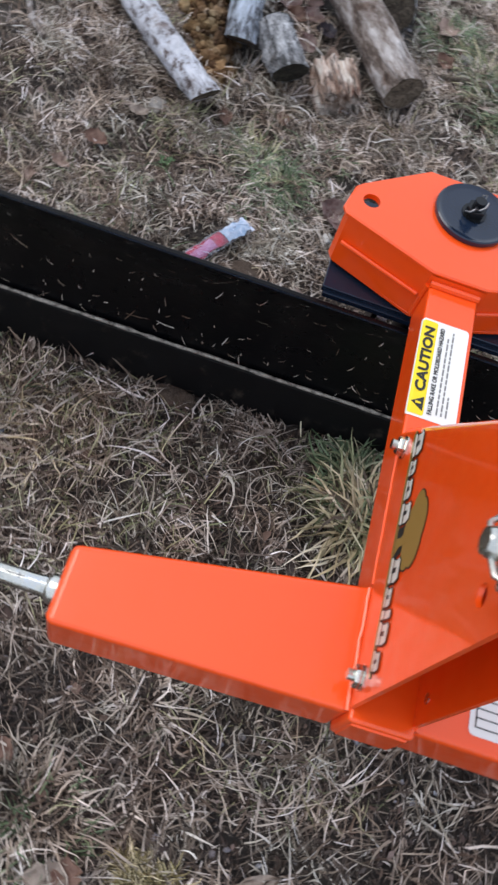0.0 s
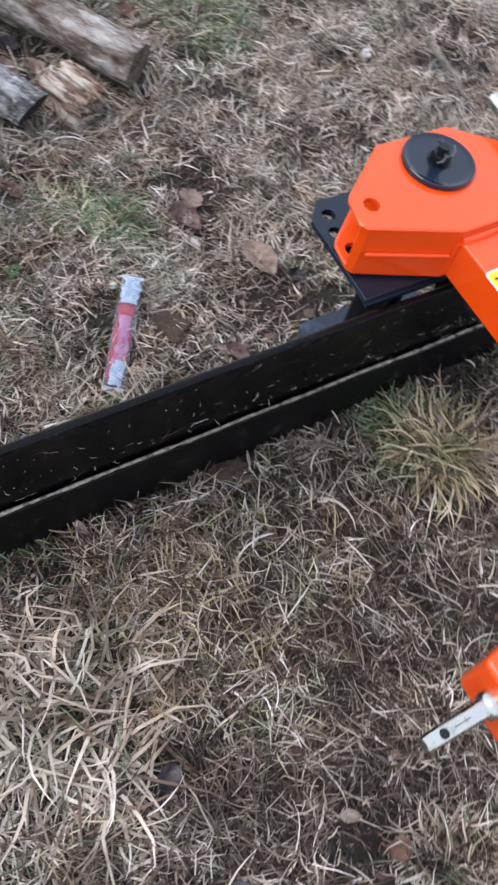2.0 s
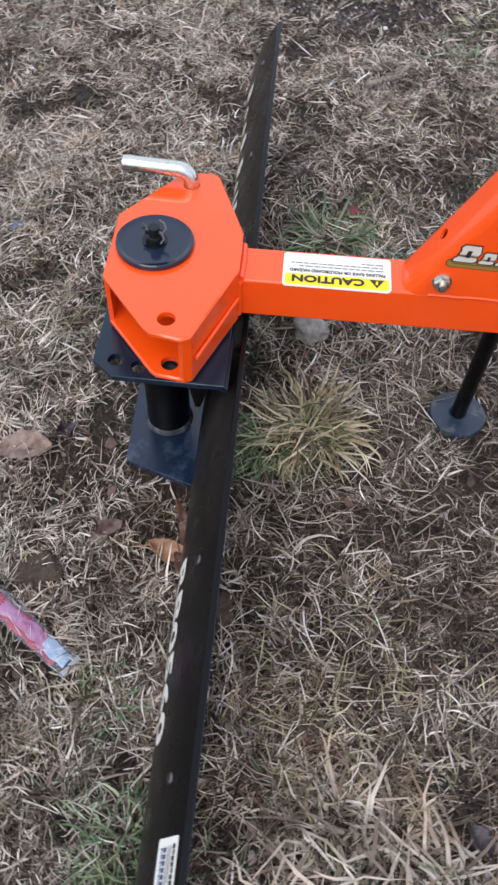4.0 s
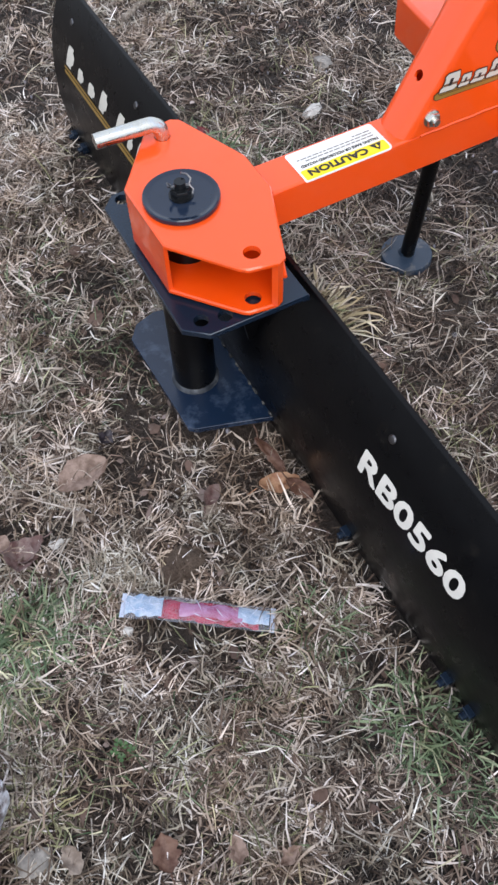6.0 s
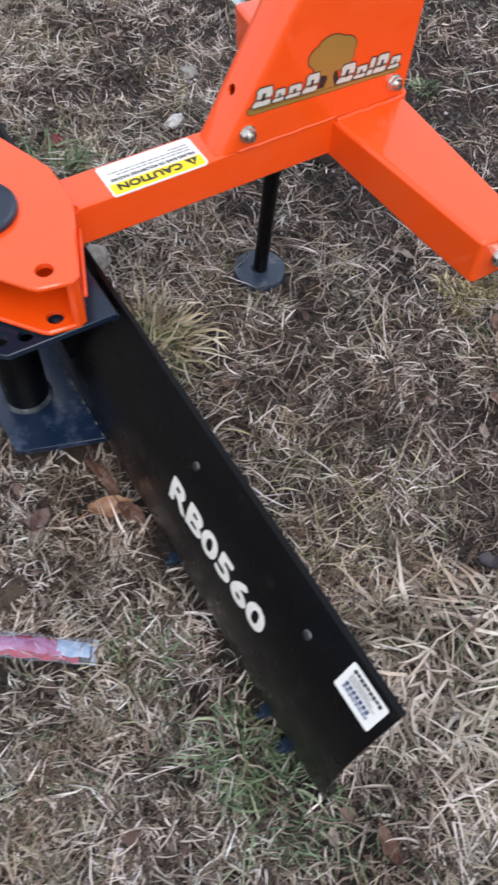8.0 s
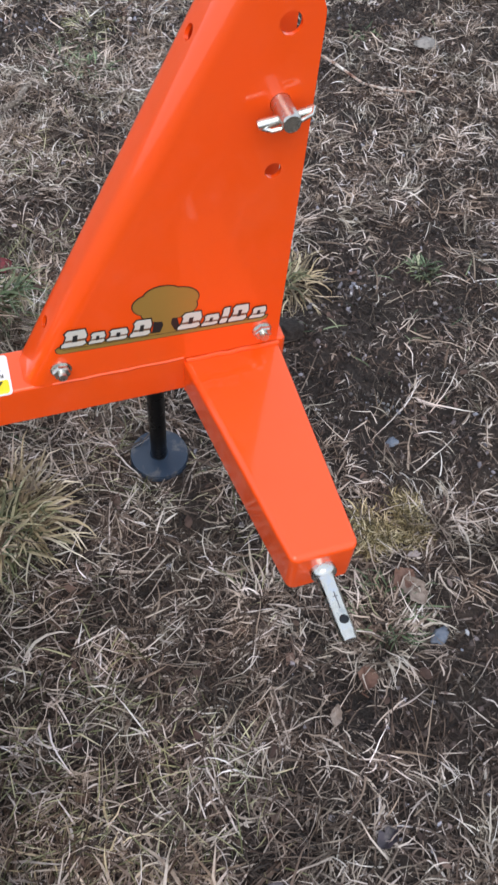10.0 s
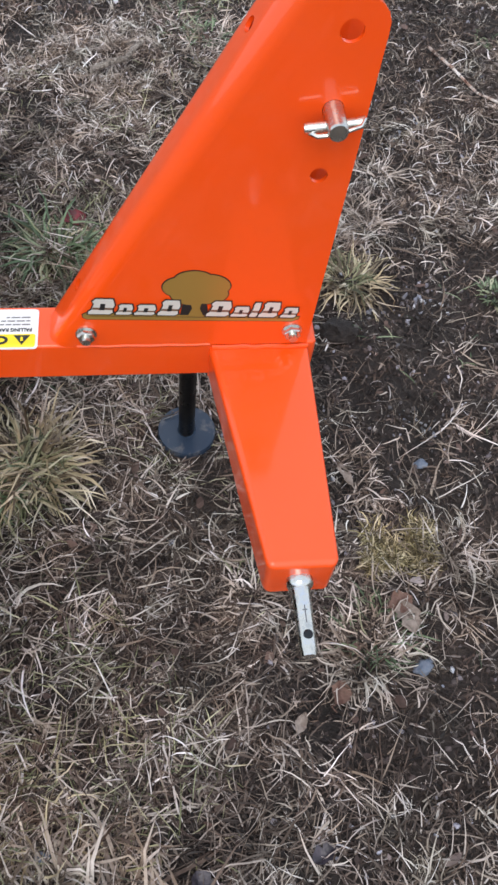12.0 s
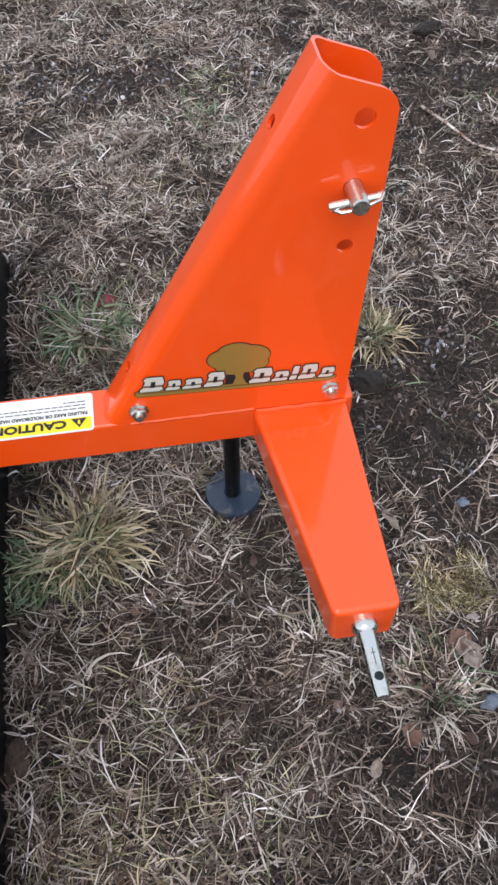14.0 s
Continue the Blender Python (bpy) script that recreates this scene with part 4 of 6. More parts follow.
# ---- loose things on the ground ----
def lumpy(name, mat, x, y, size, seed, label, category, group="", flat_by=0.6, sink=0.3, turn=0.0):
    """A rounded uneven lump lying on the ground."""
    bm = bmesh.new()
    bmesh.ops.create_icosphere(bm, subdivisions=3, radius=1.0)
    sx, sy, sz = size
    for v in bm.verts:
        d = v.co.normalized()
        k = 1 + 0.4 * noise.noise(d * 1.6 + Vector((seed * 3.1, 0, 0))) + 0.22 * noise.noise(d * 4.0 + Vector((0, seed * 2.7, 0))) + 0.08 * noise.noise(d * 9.0 + Vector((0, 0, seed)))
        v.co = Vector((d.x * sx * k, d.y * sy * k, d.z * sz * k))
    ob = linked(name, bm, mat, smooth=50)
    ob.matrix_basis = pose(x, y, ground_z(x, y) + sz * (1 - sink), 0, 0, turn)
    return tagged(ob, label, category, group)


def leaf(mat, x, y, length, width, turn, tilt, curl, seed, label, lobes=0.0, lift=0.012):
    """A dry fallen leaf: pointed blade with a folded midrib, curled, and a thin stalk."""
    r = random.Random(seed)
    bm = bmesh.new()
    rows, cols = 12, 6
    grid = []
    for i in range(rows + 1):
        t = i / rows
        w = width * 0.5 * math.sin(math.pi * min(1, t * 0.96 + 0.03)) ** 0.75 * (1 + 1.3 * lobes * noise.noise((t * 6, seed * 1.7, 0.5)))
        line = []
        for j in range(-cols // 2, cols // 2 + 1):
            u = j / (cols / 2)
            px = (t - 0.5) * length
            py = u * w * (1 + (0.15 + 0.8 * lobes) * noise.noise((t * 9, (u > 0) * 5.0, seed))) + 0.05 * width * noise.noise((t * 4, u * 3, seed))
            pz = abs(u) ** 1.3 * w * 0.35 * (1 + curl) + curl * 0.9 * length * (t - 0.5) ** 2 + 0.11 * length * noise.noise((t * 3.5 + seed, u * 2, 1))
            line.append(bm.verts.new((px, py, pz)))
        grid.append(line)
    for a, b in zip(grid, grid[1:]):
        for j in range(len(a) - 1):
            bm.faces.new((a[j], a[j + 1], b[j + 1], b[j]))
    rod([(-length * 0.5, 0, 0.002), (-length * 0.62, r.uniform(-0.1, 0.1) * length, 0.0), (-length * 0.75, r.uniform(-0.15, 0.15) * length, 0.004)], 0.0011, 6, bm)
    ob = linked("fallen_leaf", bm, mat, smooth=60)
    ob.matrix_basis = pose(x, y, ground_z(x, y) + lift, tilt, tilt * 0.6, turn)
    return tagged(ob, label, "leaf", "fallen leaves")


leaf(LEAF_BROWN, -0.247, -0.043, 0.094, 0.066, 187, 4, 0.18, 1, "broad flat dry brown leaf lying on dead grass", 0.12)
leaf(LEAF_RED, -0.396, -0.134, 0.062, 0.05, 70, 18, 0.9, 2, "crumpled reddish brown leaf in the grass", 0.2)
leaf(LEAF_BROWN, -0.423, -0.103, 0.06, 0.05, 140, 14, 0.6, 3, "crumpled dull brown leaf in the grass", 0.2)
leaf(LEAF_TAN, 0.03, -0.214, 0.07, 0.036, -14, 12, 1.4, 4, "curled tan leaf beside the black blade", 0.1)
leaf(LEAF_RUST, 0.06, -0.24, 0.055, 0.026, -60, 30, 1.3, 5, "curled rust brown leaf against the blade", 0.15)
leaf(LEAF_RUST, 0.052, -0.165, 0.085, 0.02, -78, 30, 1.2, 6, "long rust brown leaf leaning on the blade", 0.15)
leaf(LEAF_RED, -0.077, -0.181, 0.05, 0.026, 40, 18, 0.6, 7, "small dark red curled leaf")
leaf(LEAF_PALE, -0.088, -0.201, 0.035, 0.018, 30, 8, 0.4, 8, "small pale dry leaf")
leaf(LEAF_RUST, -0.372, -0.624, 0.05, 0.036, 80, 6, 0.6, 9, "orange brown dry leaf on the grass", 0.35)
leaf(LEAF_BROWN, -0.288, -0.664, 0.042, 0.026, 70, 10, 0.8, 10, "dull pinkish dry leaf on the grass", 0.4)
leaf(LEAF_BROWN, -0.231, -0.703, 0.036, 0.022, 10, 14, 0.9, 11, "ragged brown dry leaf on the grass", 0.45)
leaf(LEAF_PALE, -0.482, -0.574, 0.042, 0.026, 100, 10, 0.8, 12, "pale grey dry leaf on the grass", 0.4)
leaf(LEAF_PALE, -0.283, -0.11, 0.034, 0.018, 110, 6, 0.2, 13, "small pale narrow leaf")
leaf(LEAF_PALE, 0.851, -0.252, 0.055, 0.042, 100, 6, 0.3, 14, "pale torn leaf on bare soil", 0.3)
leaf(LEAF_RUST, 0.723, -0.362, 0.042, 0.032, 60, 15, 0.5, 15, "small orange brown leaf in the straw", 0.1)
leaf(LEAF_PALE, 0.787, 0.011, 0.055, 0.018, 110, 5, 0.2, 16, "narrow pale dry leaf on bare soil")

leaf(LEAF_RUST, -0.554, -0.408, 0.045, 0.03, 20, 5, 0.2, 18, "rust brown leaf beside the logs")
leaf(LEAF_RED, -0.375, -0.129, 0.06, 0.04, 200, 10, 0.4, 19, "dull red crumpled leaf", 0.2)
leaf(LEAF_CRIMSON, 0.312, 0.62, 0.05, 0.04, 30, 14, 0.7, 20, "small crimson leaf in green grass", 0.3, 0.018)
leaf(LEAF_PALE, 0.066, -0.795, 0.026, 0.018, 60, 25, 1.2, 21, "small pale crumpled scrap at the blade's end", 0.4)
leaf(LEAF_PALE, 0.658, -0.402, 0.036, 0.018, 60, 10, 0.4, 23, "pale folded leaf in the straw", 0.2)
leaf(LEAF_RUST, 0.843, -0.227, 0.045, 0.035, 20, 8, 0.4, 24, "rust coloured leaf scrap", 0.2)
leaf(LEAF_BROWN, -0.802, -0.685, 0.055, 0.03, 60, 5, 0.3, 25, "brown leaf beside the birch log")
leaf(LEAF_RUST, -0.611, -0.294, 0.04, 0.03, 20, 5, 0.3, 26, "rust brown leaf before the log pile")
leaf(LEAF_RED, -1.022, -0.371, 0.08, 0.06, 30, 18, 0.7, 28, "large red-brown leaf between the logs", 0.2)
leaf(LEAF_RUST, -0.97, -0.348, 0.06, 0.045, 120, 20, 0.8, 29, "rust brown leaf between the logs", 0.2)
leaf(LEAF_RED, -0.994, -0.308, 0.06, 0.04, 80, 15, 0.6, 30, "dark red-brown leaf beside the thick log", 0.2)
leaf(LEAF_BROWN, -1.109, 0.008, 0.08, 0.055, 160, 10, 0.5, 31, "wide brown leaf beside the flaky log", 0.1)
leaf(LEAF_RUST, 0.125, -0.84, 0.06, 0.02, 80, 14, 0.9, 32, "narrow rust brown leaf beyond the blade's end", 0.4)
leaf(LEAF_RED, -0.88, -0.3, 0.06, 0.045, 40, 16, 0.8, 60, "red-brown leaf under the logs", 0.25)
leaf(LEAF_DARK, -0.95, -0.27, 0.055, 0.04, 120, 16, 0.8, 61, "blackened leaf under the logs", 0.25)
leaf(LEAF_RED, -1.05, -0.33, 0.07, 0.05, 80, 16, 0.8, 62, "dark red leaf under the thick log", 0.25)
leaf(LEAF_BROWN, -0.86, -0.235, 0.05, 0.03, 10, 16, 0.8, 63, "dry brown leaf by the split wood", 0.25)
leaf(LEAF_RUST, -1.08, -0.4, 0.06, 0.05, 200, 16, 0.8, 64, "rust brown leaf between grey and brown logs", 0.25)
leaf(LEAF_TAN, -0.797, -0.642, 0.075, 0.03, -40, 16, 0.8, 65, "curled tan leaf on the birch log", 0.25, 0.075)
leaf(LEAF_RUST, -0.98, 0.02, 0.05, 0.035, 60, 16, 0.8, 66, "rust leaf beside the flaky log", 0.25)
leaf(LEAF_DARK, -1.2, 0.2, 0.06, 0.045, 20, 16, 0.8, 67, "dark leaf in far grass", 0.25)
leaf(LEAF_BROWN, -0.93, 0.56, 0.09, 0.06, 20, 16, 0.8, 68, "wide pinkish brown leaf in the lawn", 0.25)
leaf(LEAF_PALE, 0.142, -0.144, 0.035, 0.014, -60, 12, 0.5, 27, "pale curled leaf at the foot of the blade")

lumpy("stone", STONE, 0.24, 0.283, (0.036, 0.028, 0.02), 1, "rounded grey stone half sunk in the grass", "stone", "stones")
lumpy("stone", WHITE_STONE, 0.584, 0.587, (0.028, 0.016, 0.01), 2, "small white stone on the grass", "stone", "stones", turn=20)
lumpy("stone", STONE, 0.702, 0.733, (0.022, 0.026, 0.011), 3, "rough pale grey stone on bare soil", "stone", "stones")
lumpy("stone", BLUE_STONE, 0.865, -0.331, (0.018, 0.012, 0.008), 4, "small blue-grey stone chip", "stone", "stones", turn=30)
lumpy("stone", BLUE_STONE, 0.933, 0.029, (0.012, 0.009, 0.006), 5, "small blue-grey stone chip", "stone", "stones")
lumpy("stone", WHITE_STONE, -0.69, 0.493, (0.012, 0.01, 0.014), 6, "small white stone chip", "stone", "stones", sink=-0.6)
lumpy("stone", STONE, -0.525, -0.55, (0.024, 0.018, 0.007), 7, "flat grey speckled stone", "stone", "stones")
lumpy("stone", WHITE_STONE, -0.334, -0.133, (0.012, 0.009, 0.007), 8, "tiny pale stone chip", "stone", "stones")
lumpy("stone", WHITE_STONE, -0.292, -0.323, (0.007, 0.008, 0.006), 9, "tiny cream stone by the packet", "stone", "stones")
lumpy("stone", STONE, -1.033, 0.074, (0.02, 0.016, 0.010), 10, "grey stone beside the log pile", "stone", "stones")
lumpy("soil_clod", SOIL, 0.824, 0.324, (0.034, 0.026, 0.02), 21, "dark damp clod of soil by the hitch", "clod", "clods")
lumpy("soil_clod", SOIL, 1.337, 1.647, (0.05, 0.022, 0.02), 22, "long dark clod of soil", "clod", "clods", turn=20)
lumpy("stone", BLUE_STONE, -0.399, 0.516, (0.02, 0.012, 0.008), 23, "blue-grey stone chip behind the blade", "stone", "stones", turn=40)
lumpy("stone", STONE, 1.538, 1.222, (0.036, 0.024, 0.01), 24, "flat brown-grey stone sunk in bare soil", "stone", "stones")
lumpy("stone", BLUE_STONE, 0.288, -0.548, (0.012, 0.009, 0.005), 11, "dark stone in the straw", "stone", "stones")


lumpy("soil_clod", SOIL_LUMP, -0.174, -0.264, (0.038, 0.028, 0.008), 31, "low mound of bare brown soil in the grass", "clod", "clods", turn=15)
lumpy("soil_clod", SOIL_LUMP, 0.122, -0.307, (0.018, 0.036, 0.006), 32, "brown soil heaped against the cutting edge", "clod", "clods")
leaf(LEAF_DARK, -0.187, 0.006, 0.034, 0.026, 40, 22, 1.2, 41, "dark purple curled leaf in dead grass", 0.3)
leaf(LEAF_DARK, 0.498, -0.604, 0.04, 0.034, 120, 20, 1.0, 42, "blackened curled leaf in the straw", 0.3)
leaf(LEAF_DARK, 0.667, -0.58, 0.034, 0.026, 200, 15, 0.8, 43, "dark purple leaf scrap in the straw", 0.3)
leaf(LEAF_PALE, 0.115, -0.562, 0.034, 0.014, 20, 10, 0.3, 44, "small pale narrow leaf by the blade", 0.1)

# sealed plastic packet with a red insert
packet = thing("plastic_packet", "clear plastic packet with a red strip inside, on dead grass", "packet")
PL, PW = 0.234, 0.038
bm = bmesh.new()
for side in (1, -1):
    grid = []
    for i in range(25):
        t = i / 24
        line = []
        for j in range(9):
            u = j / 8 * 2 - 1
            belly = (1 - u * u) ** 0.7 * min(1, 8 * t * (1 - t)) ** 1.5
            z = side * (0.006 * belly) + 0.0015 * noise.noise((t * 14, u * 2, 3)) + 0.004 * math.sin(t * 5)
            line.append(bm.verts.new(((t - 0.5) * PL, u * PW / 2 * (1 + 0.04 * math.sin(t * 23)), z)))
        grid.append(line)
    for a, b in zip(grid, grid[1:]):
        for j in range(8):
            bm.faces.new((a[j], a[j + 1], b[j + 1], b[j]))
film_bag = part("film_bag", bm, FILM, packet, "crinkled clear plastic film", smooth=60)
film_bag.visible_shadow = False
for u0, u1 in ((-0.5, -0.475), (0.475, 0.5)):
    bm = bmesh.new()
    for k in range(6):
        x = (u0 + (u1 - u0) * k / 5) * PL
        rod([(x, -PW / 2, 0.004 * math.sin((x / PL + 0.5) * 5)), (x, PW / 2, 0.004 * math.sin((x / PL + 0.5) * 5))], 0.0006, 6, bm)
    part("crimped_seal", bm, SEAL_AND_GLINT, packet)


def packet_strip(name, mat, t0, t1, mid, wide, lift, label, ragged):
    """A strip inside the packet, along its length from t0 to t1."""
    bm, rows = bmesh.new(), []
    for i in range(21):
        t = t0 + (t1 - t0) * i / 20
        w = wide * (1 + ragged * noise.noise((t * 17, mid * 9, wide)))
        c = mid + 0.3 * ragged * noise.noise((t * 11, 4, wide))
        rows.append([bm.verts.new(((t - 0.5) * PL, (c + u * w) * PW, lift + 0.003 * (1 - u * u) + 0.004 * math.sin(t * 5))) for u in (-1, -0.5, 0, 0.5, 1)])
    for a, b in zip(rows, rows[1:]):
        for j in range(4):
            bm.faces.new((a[j], a[j + 1], b[j + 1], b[j]))
    return part(name, bm, mat, packet, label, smooth=60)


packet_strip("red_strip", RED_LIQUID, 0.25, 0.9, -0.02, 0.4, 0.0, "shiny deep red strip", 0.2)
packet_strip("lavender_insert", PINK_CARD, 0.38, 0.82, 0.05, 0.28, 0.0022, "lavender pink insert", 0.35)
packet_strip("blue_insert", BLUE_CARD, 0.76, 0.965, 0.08, 0.3, 0.0026, "pale blue insert", 0.25)
packet_strip("blue_insert", BLUE_CARD, 0.03, 0.27, 0.03, 0.42, 0.0024, "pale blue insert", 0.3)
# pale ridges coloured as the highlights on sharp folds in the film
fold_r = random.Random(8)
for k in range(22):
    t = fold_r.choice((fold_r.uniform(0.02, 0.25), fold_r.uniform(0.3, 0.98)))
    u, a, l = fold_r.uniform(-0.4, 0.4), fold_r.uniform(0, 3.14), fold_r.uniform(0.006, 0.022)
    pts = []
    for q in (-0.5, -0.15, 0.2, 0.5):
        px, py = (t - 0.5) * PL + q * l * math.cos(a), max(-0.48, min(0.48, u + q * l * math.sin(a) / PW)) * PW
        pts.append((px, py, 0.0062 + 0.004 * math.sin((px / PL + 0.5) * 5) + fold_r.uniform(-0.0006, 0.0006)))
    part("film_fold_glint", rod(pts, 0.0006, 6, radii=[0.0001, 0.0005, 0.0006, 0.0001]), SEAL_AND_GLINT, packet)
packet.matrix_basis = pose(-0.187, -0.352, ground_z(-0.187, -0.352) + 0.02, 0, 4, -33.5)


# ---- the wood pile ----
def log(mat, a, b, r0, r1, seed, label, rough=0.08, knots=(), slant=0.0, end_mat=None):
    """A cut log between two points: uneven bark, sawn ends of their own; slant lets the upper side of the first end jut out."""
    a, b = Vector(a), Vector(b)
    way = b - a
    length = way.length
    top = new("log")
    bm = bmesh.new()
    rings, n = 44, 40
    rows = []
    for i in range(rings + 1):
        t = i / rings
        line = []
        for k in range(n):
            ang = 2 * math.pi * k / n
            r = r0 + (r1 - r0) * t
            q = r * (1 + rough * noise.noise((math.cos(ang) * 1.2, math.sin(ang) * 1.2, t * 4 + seed)) + 0.6 * rough * noise.noise((math.cos(ang) * 5, math.sin(ang) * 5, t * 14 + seed)) + 0.35 * rough * noise.noise((math.cos(ang) * 14, math.sin(ang) * 14, t * 30 + seed)))
            bow = 0.012 * math.sin(t * math.pi) * math.sin(seed)
            line.append(bm.verts.new((q * math.cos(ang) + bow, q * math.sin(ang), t * length - slant * q * math.sin(ang) * (1 - t) ** 3)))
        rows.append(line)
    for p, q in zip(rows, rows[1:]):
        for k in range(n):
            bm.faces.new((p[k], p[(k + 1) % n], q[(k + 1) % n], q[k]))
    part("bark", bm, mat, top, smooth=60)
    for line_t, sgn in ((0.0, -1), (1.0, 1)):
        r = r0 if line_t == 0 else r1
        bm = bmesh.new()
        mid = bm.verts.new((0, 0, line_t * length + sgn * 0.001))
        ring = [bm.verts.new((r * 0.985 * (1 + rough * noise.noise((math.cos(2 * math.pi * k / n) * 1.2, math.sin(2 * math.pi * k / n) * 1.2, line_t * 4 + seed))) * math.cos(2 * math.pi * k / n),
                              r * 0.985 * math.sin(2 * math.pi * k / n), line_t * length + sgn * 0.003 * noise.noise((k * 0.7, seed, 0)) - sgn * 0.001 - (slant * r * math.sin(2 * math.pi * k / n) if line_t == 0 else 0))) for k in range(n)]
        for k in range(n):
            bm.faces.new((mid, ring[k], ring[(k + 1) % n]))
        part("sawn_end", bm, end_mat or END_WOOD, top, "weathered sawn end")
    for t, ang in knots:
        c = Vector((r0 * 0.95 * math.cos(ang), r0 * 0.95 * math.sin(ang), t * length))
        d = Vector((math.cos(ang), math.sin(ang), 0.3))
        part("knot", lathe([(r0 * 0.28, 0), (r0 * 0.22, r0 * 0.1), (r0 * 0.1, r0 * 0.12), (0, r0 * 0.08)], c, d, 12), END_WOOD, top)
    top.matrix_basis = Matrix.Translation(a) @ way.to_track_quat("Z", "Y").to_matrix().to_4x4()
    return tagged(top, label, "log", "wood pile")


log(BIRCH, (-0.542, -0.454, 0.034), (-0.868, -0.772, 0.043), 0.031, 0.034, 1, "thin white-barked birch log lying on the grass", 0.1, slant=0.7, end_mat=END_WOOD)
log(GREY_BARK, (-0.752, -0.435, 0.03), (-1.15, -0.466, 0.06), 0.035, 0.043, 2, "weathered silver-grey log with cracks", 0.12, ((0.3, 1.6),), slant=1.0)
log(DARK_BARK, (-0.697, -0.309, 0.036), (-0.822, -0.38, 0.04), 0.041, 0.038, 3, "short mossy grey log, its flat end darkened as a shaded hollow", 0.24, slant=0.5, end_mat=HOLLOW)
log(BROWN_BARK, (-0.747, -0.063, 0.045), (-1.15, -0.345, 0.062), 0.046, 0.05, 4, "thick brown-barked log with a sawn end", 0.12, slant=0.1, end_mat=BROWN_END)
log(DARK_BARK, (-1.0, -0.13, 0.055), (-1.4, -0.25, 0.06), 0.05, 0.055, 5, "log with flaky black and silver bark", 0.2)
# split chunk
bm = bmesh.new()
bmesh.ops.create_cube(bm, size=1.0)
bmesh.ops.subdivide_edges(bm, edges=bm.edges, cuts=15, use_grid_fill=True)
for v in bm.verts:
    p = v.co.copy()
    groove = sum(math.exp(-((p.y - c - 0.08 * p.z) / 0.05) ** 2) for c in (-0.22, 0.16, 0.36))
    v.co = Vector((p.x * 0.064 * (1 + 0.2 * p.z), p.y * 0.09 * (1 - 0.2 * abs(p.x - 0.3)), p.z * 0.108))
    v.co.y += 0.01 * noise.noise((p.z * 2, p.x * 3, 7))
    v.co.x += 0.012 * noise.noise((p.y * 9, p.z * 1.8, 3)) + 0.016 * groove * (p.x < 0)
    v.co.z += 0.016 * noise.noise((p.y * 7, p.x * 6, 9)) - 0.012 * groove * (p.z > 0)
chunk = linked("split_wood_chunk", bm, SPLIT_WOOD, smooth=55)
chunk.matrix_basis = pose(-0.737, -0.208, ground_z(-0.737, -0.208) + 0.038, 0, 96, 24)
tagged(chunk, "short split wood chunk with reddish rotten grain", "firewood", "wood pile")


def scatter_lumps(name, mat, places, label, category):
    """Many little faceted lumps as one heap."""
    verts, faces = [], []
    ico = bmesh.new()
    bmesh.ops.create_icosphere(ico, subdivisions=1, radius=1.0)
    base = [v.co.copy() for v in ico.verts]
    tri = [[v.index for v in f.verts] for f in ico.faces]
    ico.free()
    r = random.Random(len(places))
    for x, y, z, s in places:
        at = len(verts)
        e = Euler((r.uniform(0, 6), r.uniform(0, 6), r.uniform(0, 6))).to_matrix()
        sc = Vector((r.uniform(0.6, 1.3), r.uniform(0.6, 1.2), r.uniform(0.5, 1.0))) * s
        for v in base:
            q = e @ Vector((v.x * sc.x, v.y * sc.y, v.z * sc.z)) * r.uniform(0.62, 1.25)
            verts.append((x + q.x, y + q.y, z + q.z))
        faces += [[i + at for i in f] for f in tri]
    me = bpy.data.meshes.new(name)
    me.from_pydata(verts, [], faces)
    me.materials.append(mat)
    return tagged(new(name, me), label, category, kind="stuff")


rr = random.Random(5)
heap = []
for k in range(1300):
    t, q = rr.uniform(0, 1), rr.gauss(0, 0.42)
    x, y = -0.655 - 0.36 * t, -0.462 - 0.11 * t + q * (0.035 + 0.06 * t)
    hh = 0.07 * max(0, 1 - (q / 1.1) ** 2) * (0.35 + t)
    heap.append((x, y, ground_z(x, y) + rr.uniform(0.0, 1.0) * hh, rr.choice((0.003, 0.004, 0.005, 0.006, 0.008, 0.01, 0.013, 0.016))))
scatter_lumps("rotten_wood_crumbs", ROT, heap, "heap of crumbled yellow-brown rotten wood", "rotten wood")
for x, y, size, seed, turn in ((-0.665, -0.452, (0.02, 0.016, 0.014), 71, 20), (-0.728, -0.476, (0.03, 0.016, 0.02), 72, 50), (-0.86, -0.515, (0.03, 0.024, 0.03), 73, 10), (-0.93, -0.53, (0.036, 0.026, 0.03), 74, 80), (-0.8, -0.545, (0.028, 0.02, 0.018), 75, 120), (-0.88, -0.585, (0.03, 0.024, 0.02), 76, 30)):
    lumpy("rotten_wood_piece", ROT_WOOD, x, y, size, seed, "lump of yellow-brown rotten wood in a crumbled heap", "rotten wood", "rotten wood pieces", turn=turn)
grit = []
for gx, gy in ((1.048, 0.892), (1.102, 1.3), (1.005, 0.392), (1.14, 0.989), (0.937, 0.103), (1.164, 0.312)):
    for k in range(34):
        x, y = gx + rr.gauss(0, 0.028), gy + rr.gauss(0, 0.022)
        grit.append((x, y, ground_z(x, y) + 0.002, rr.choice((0.002, 0.003, 0.004, 0.006))))
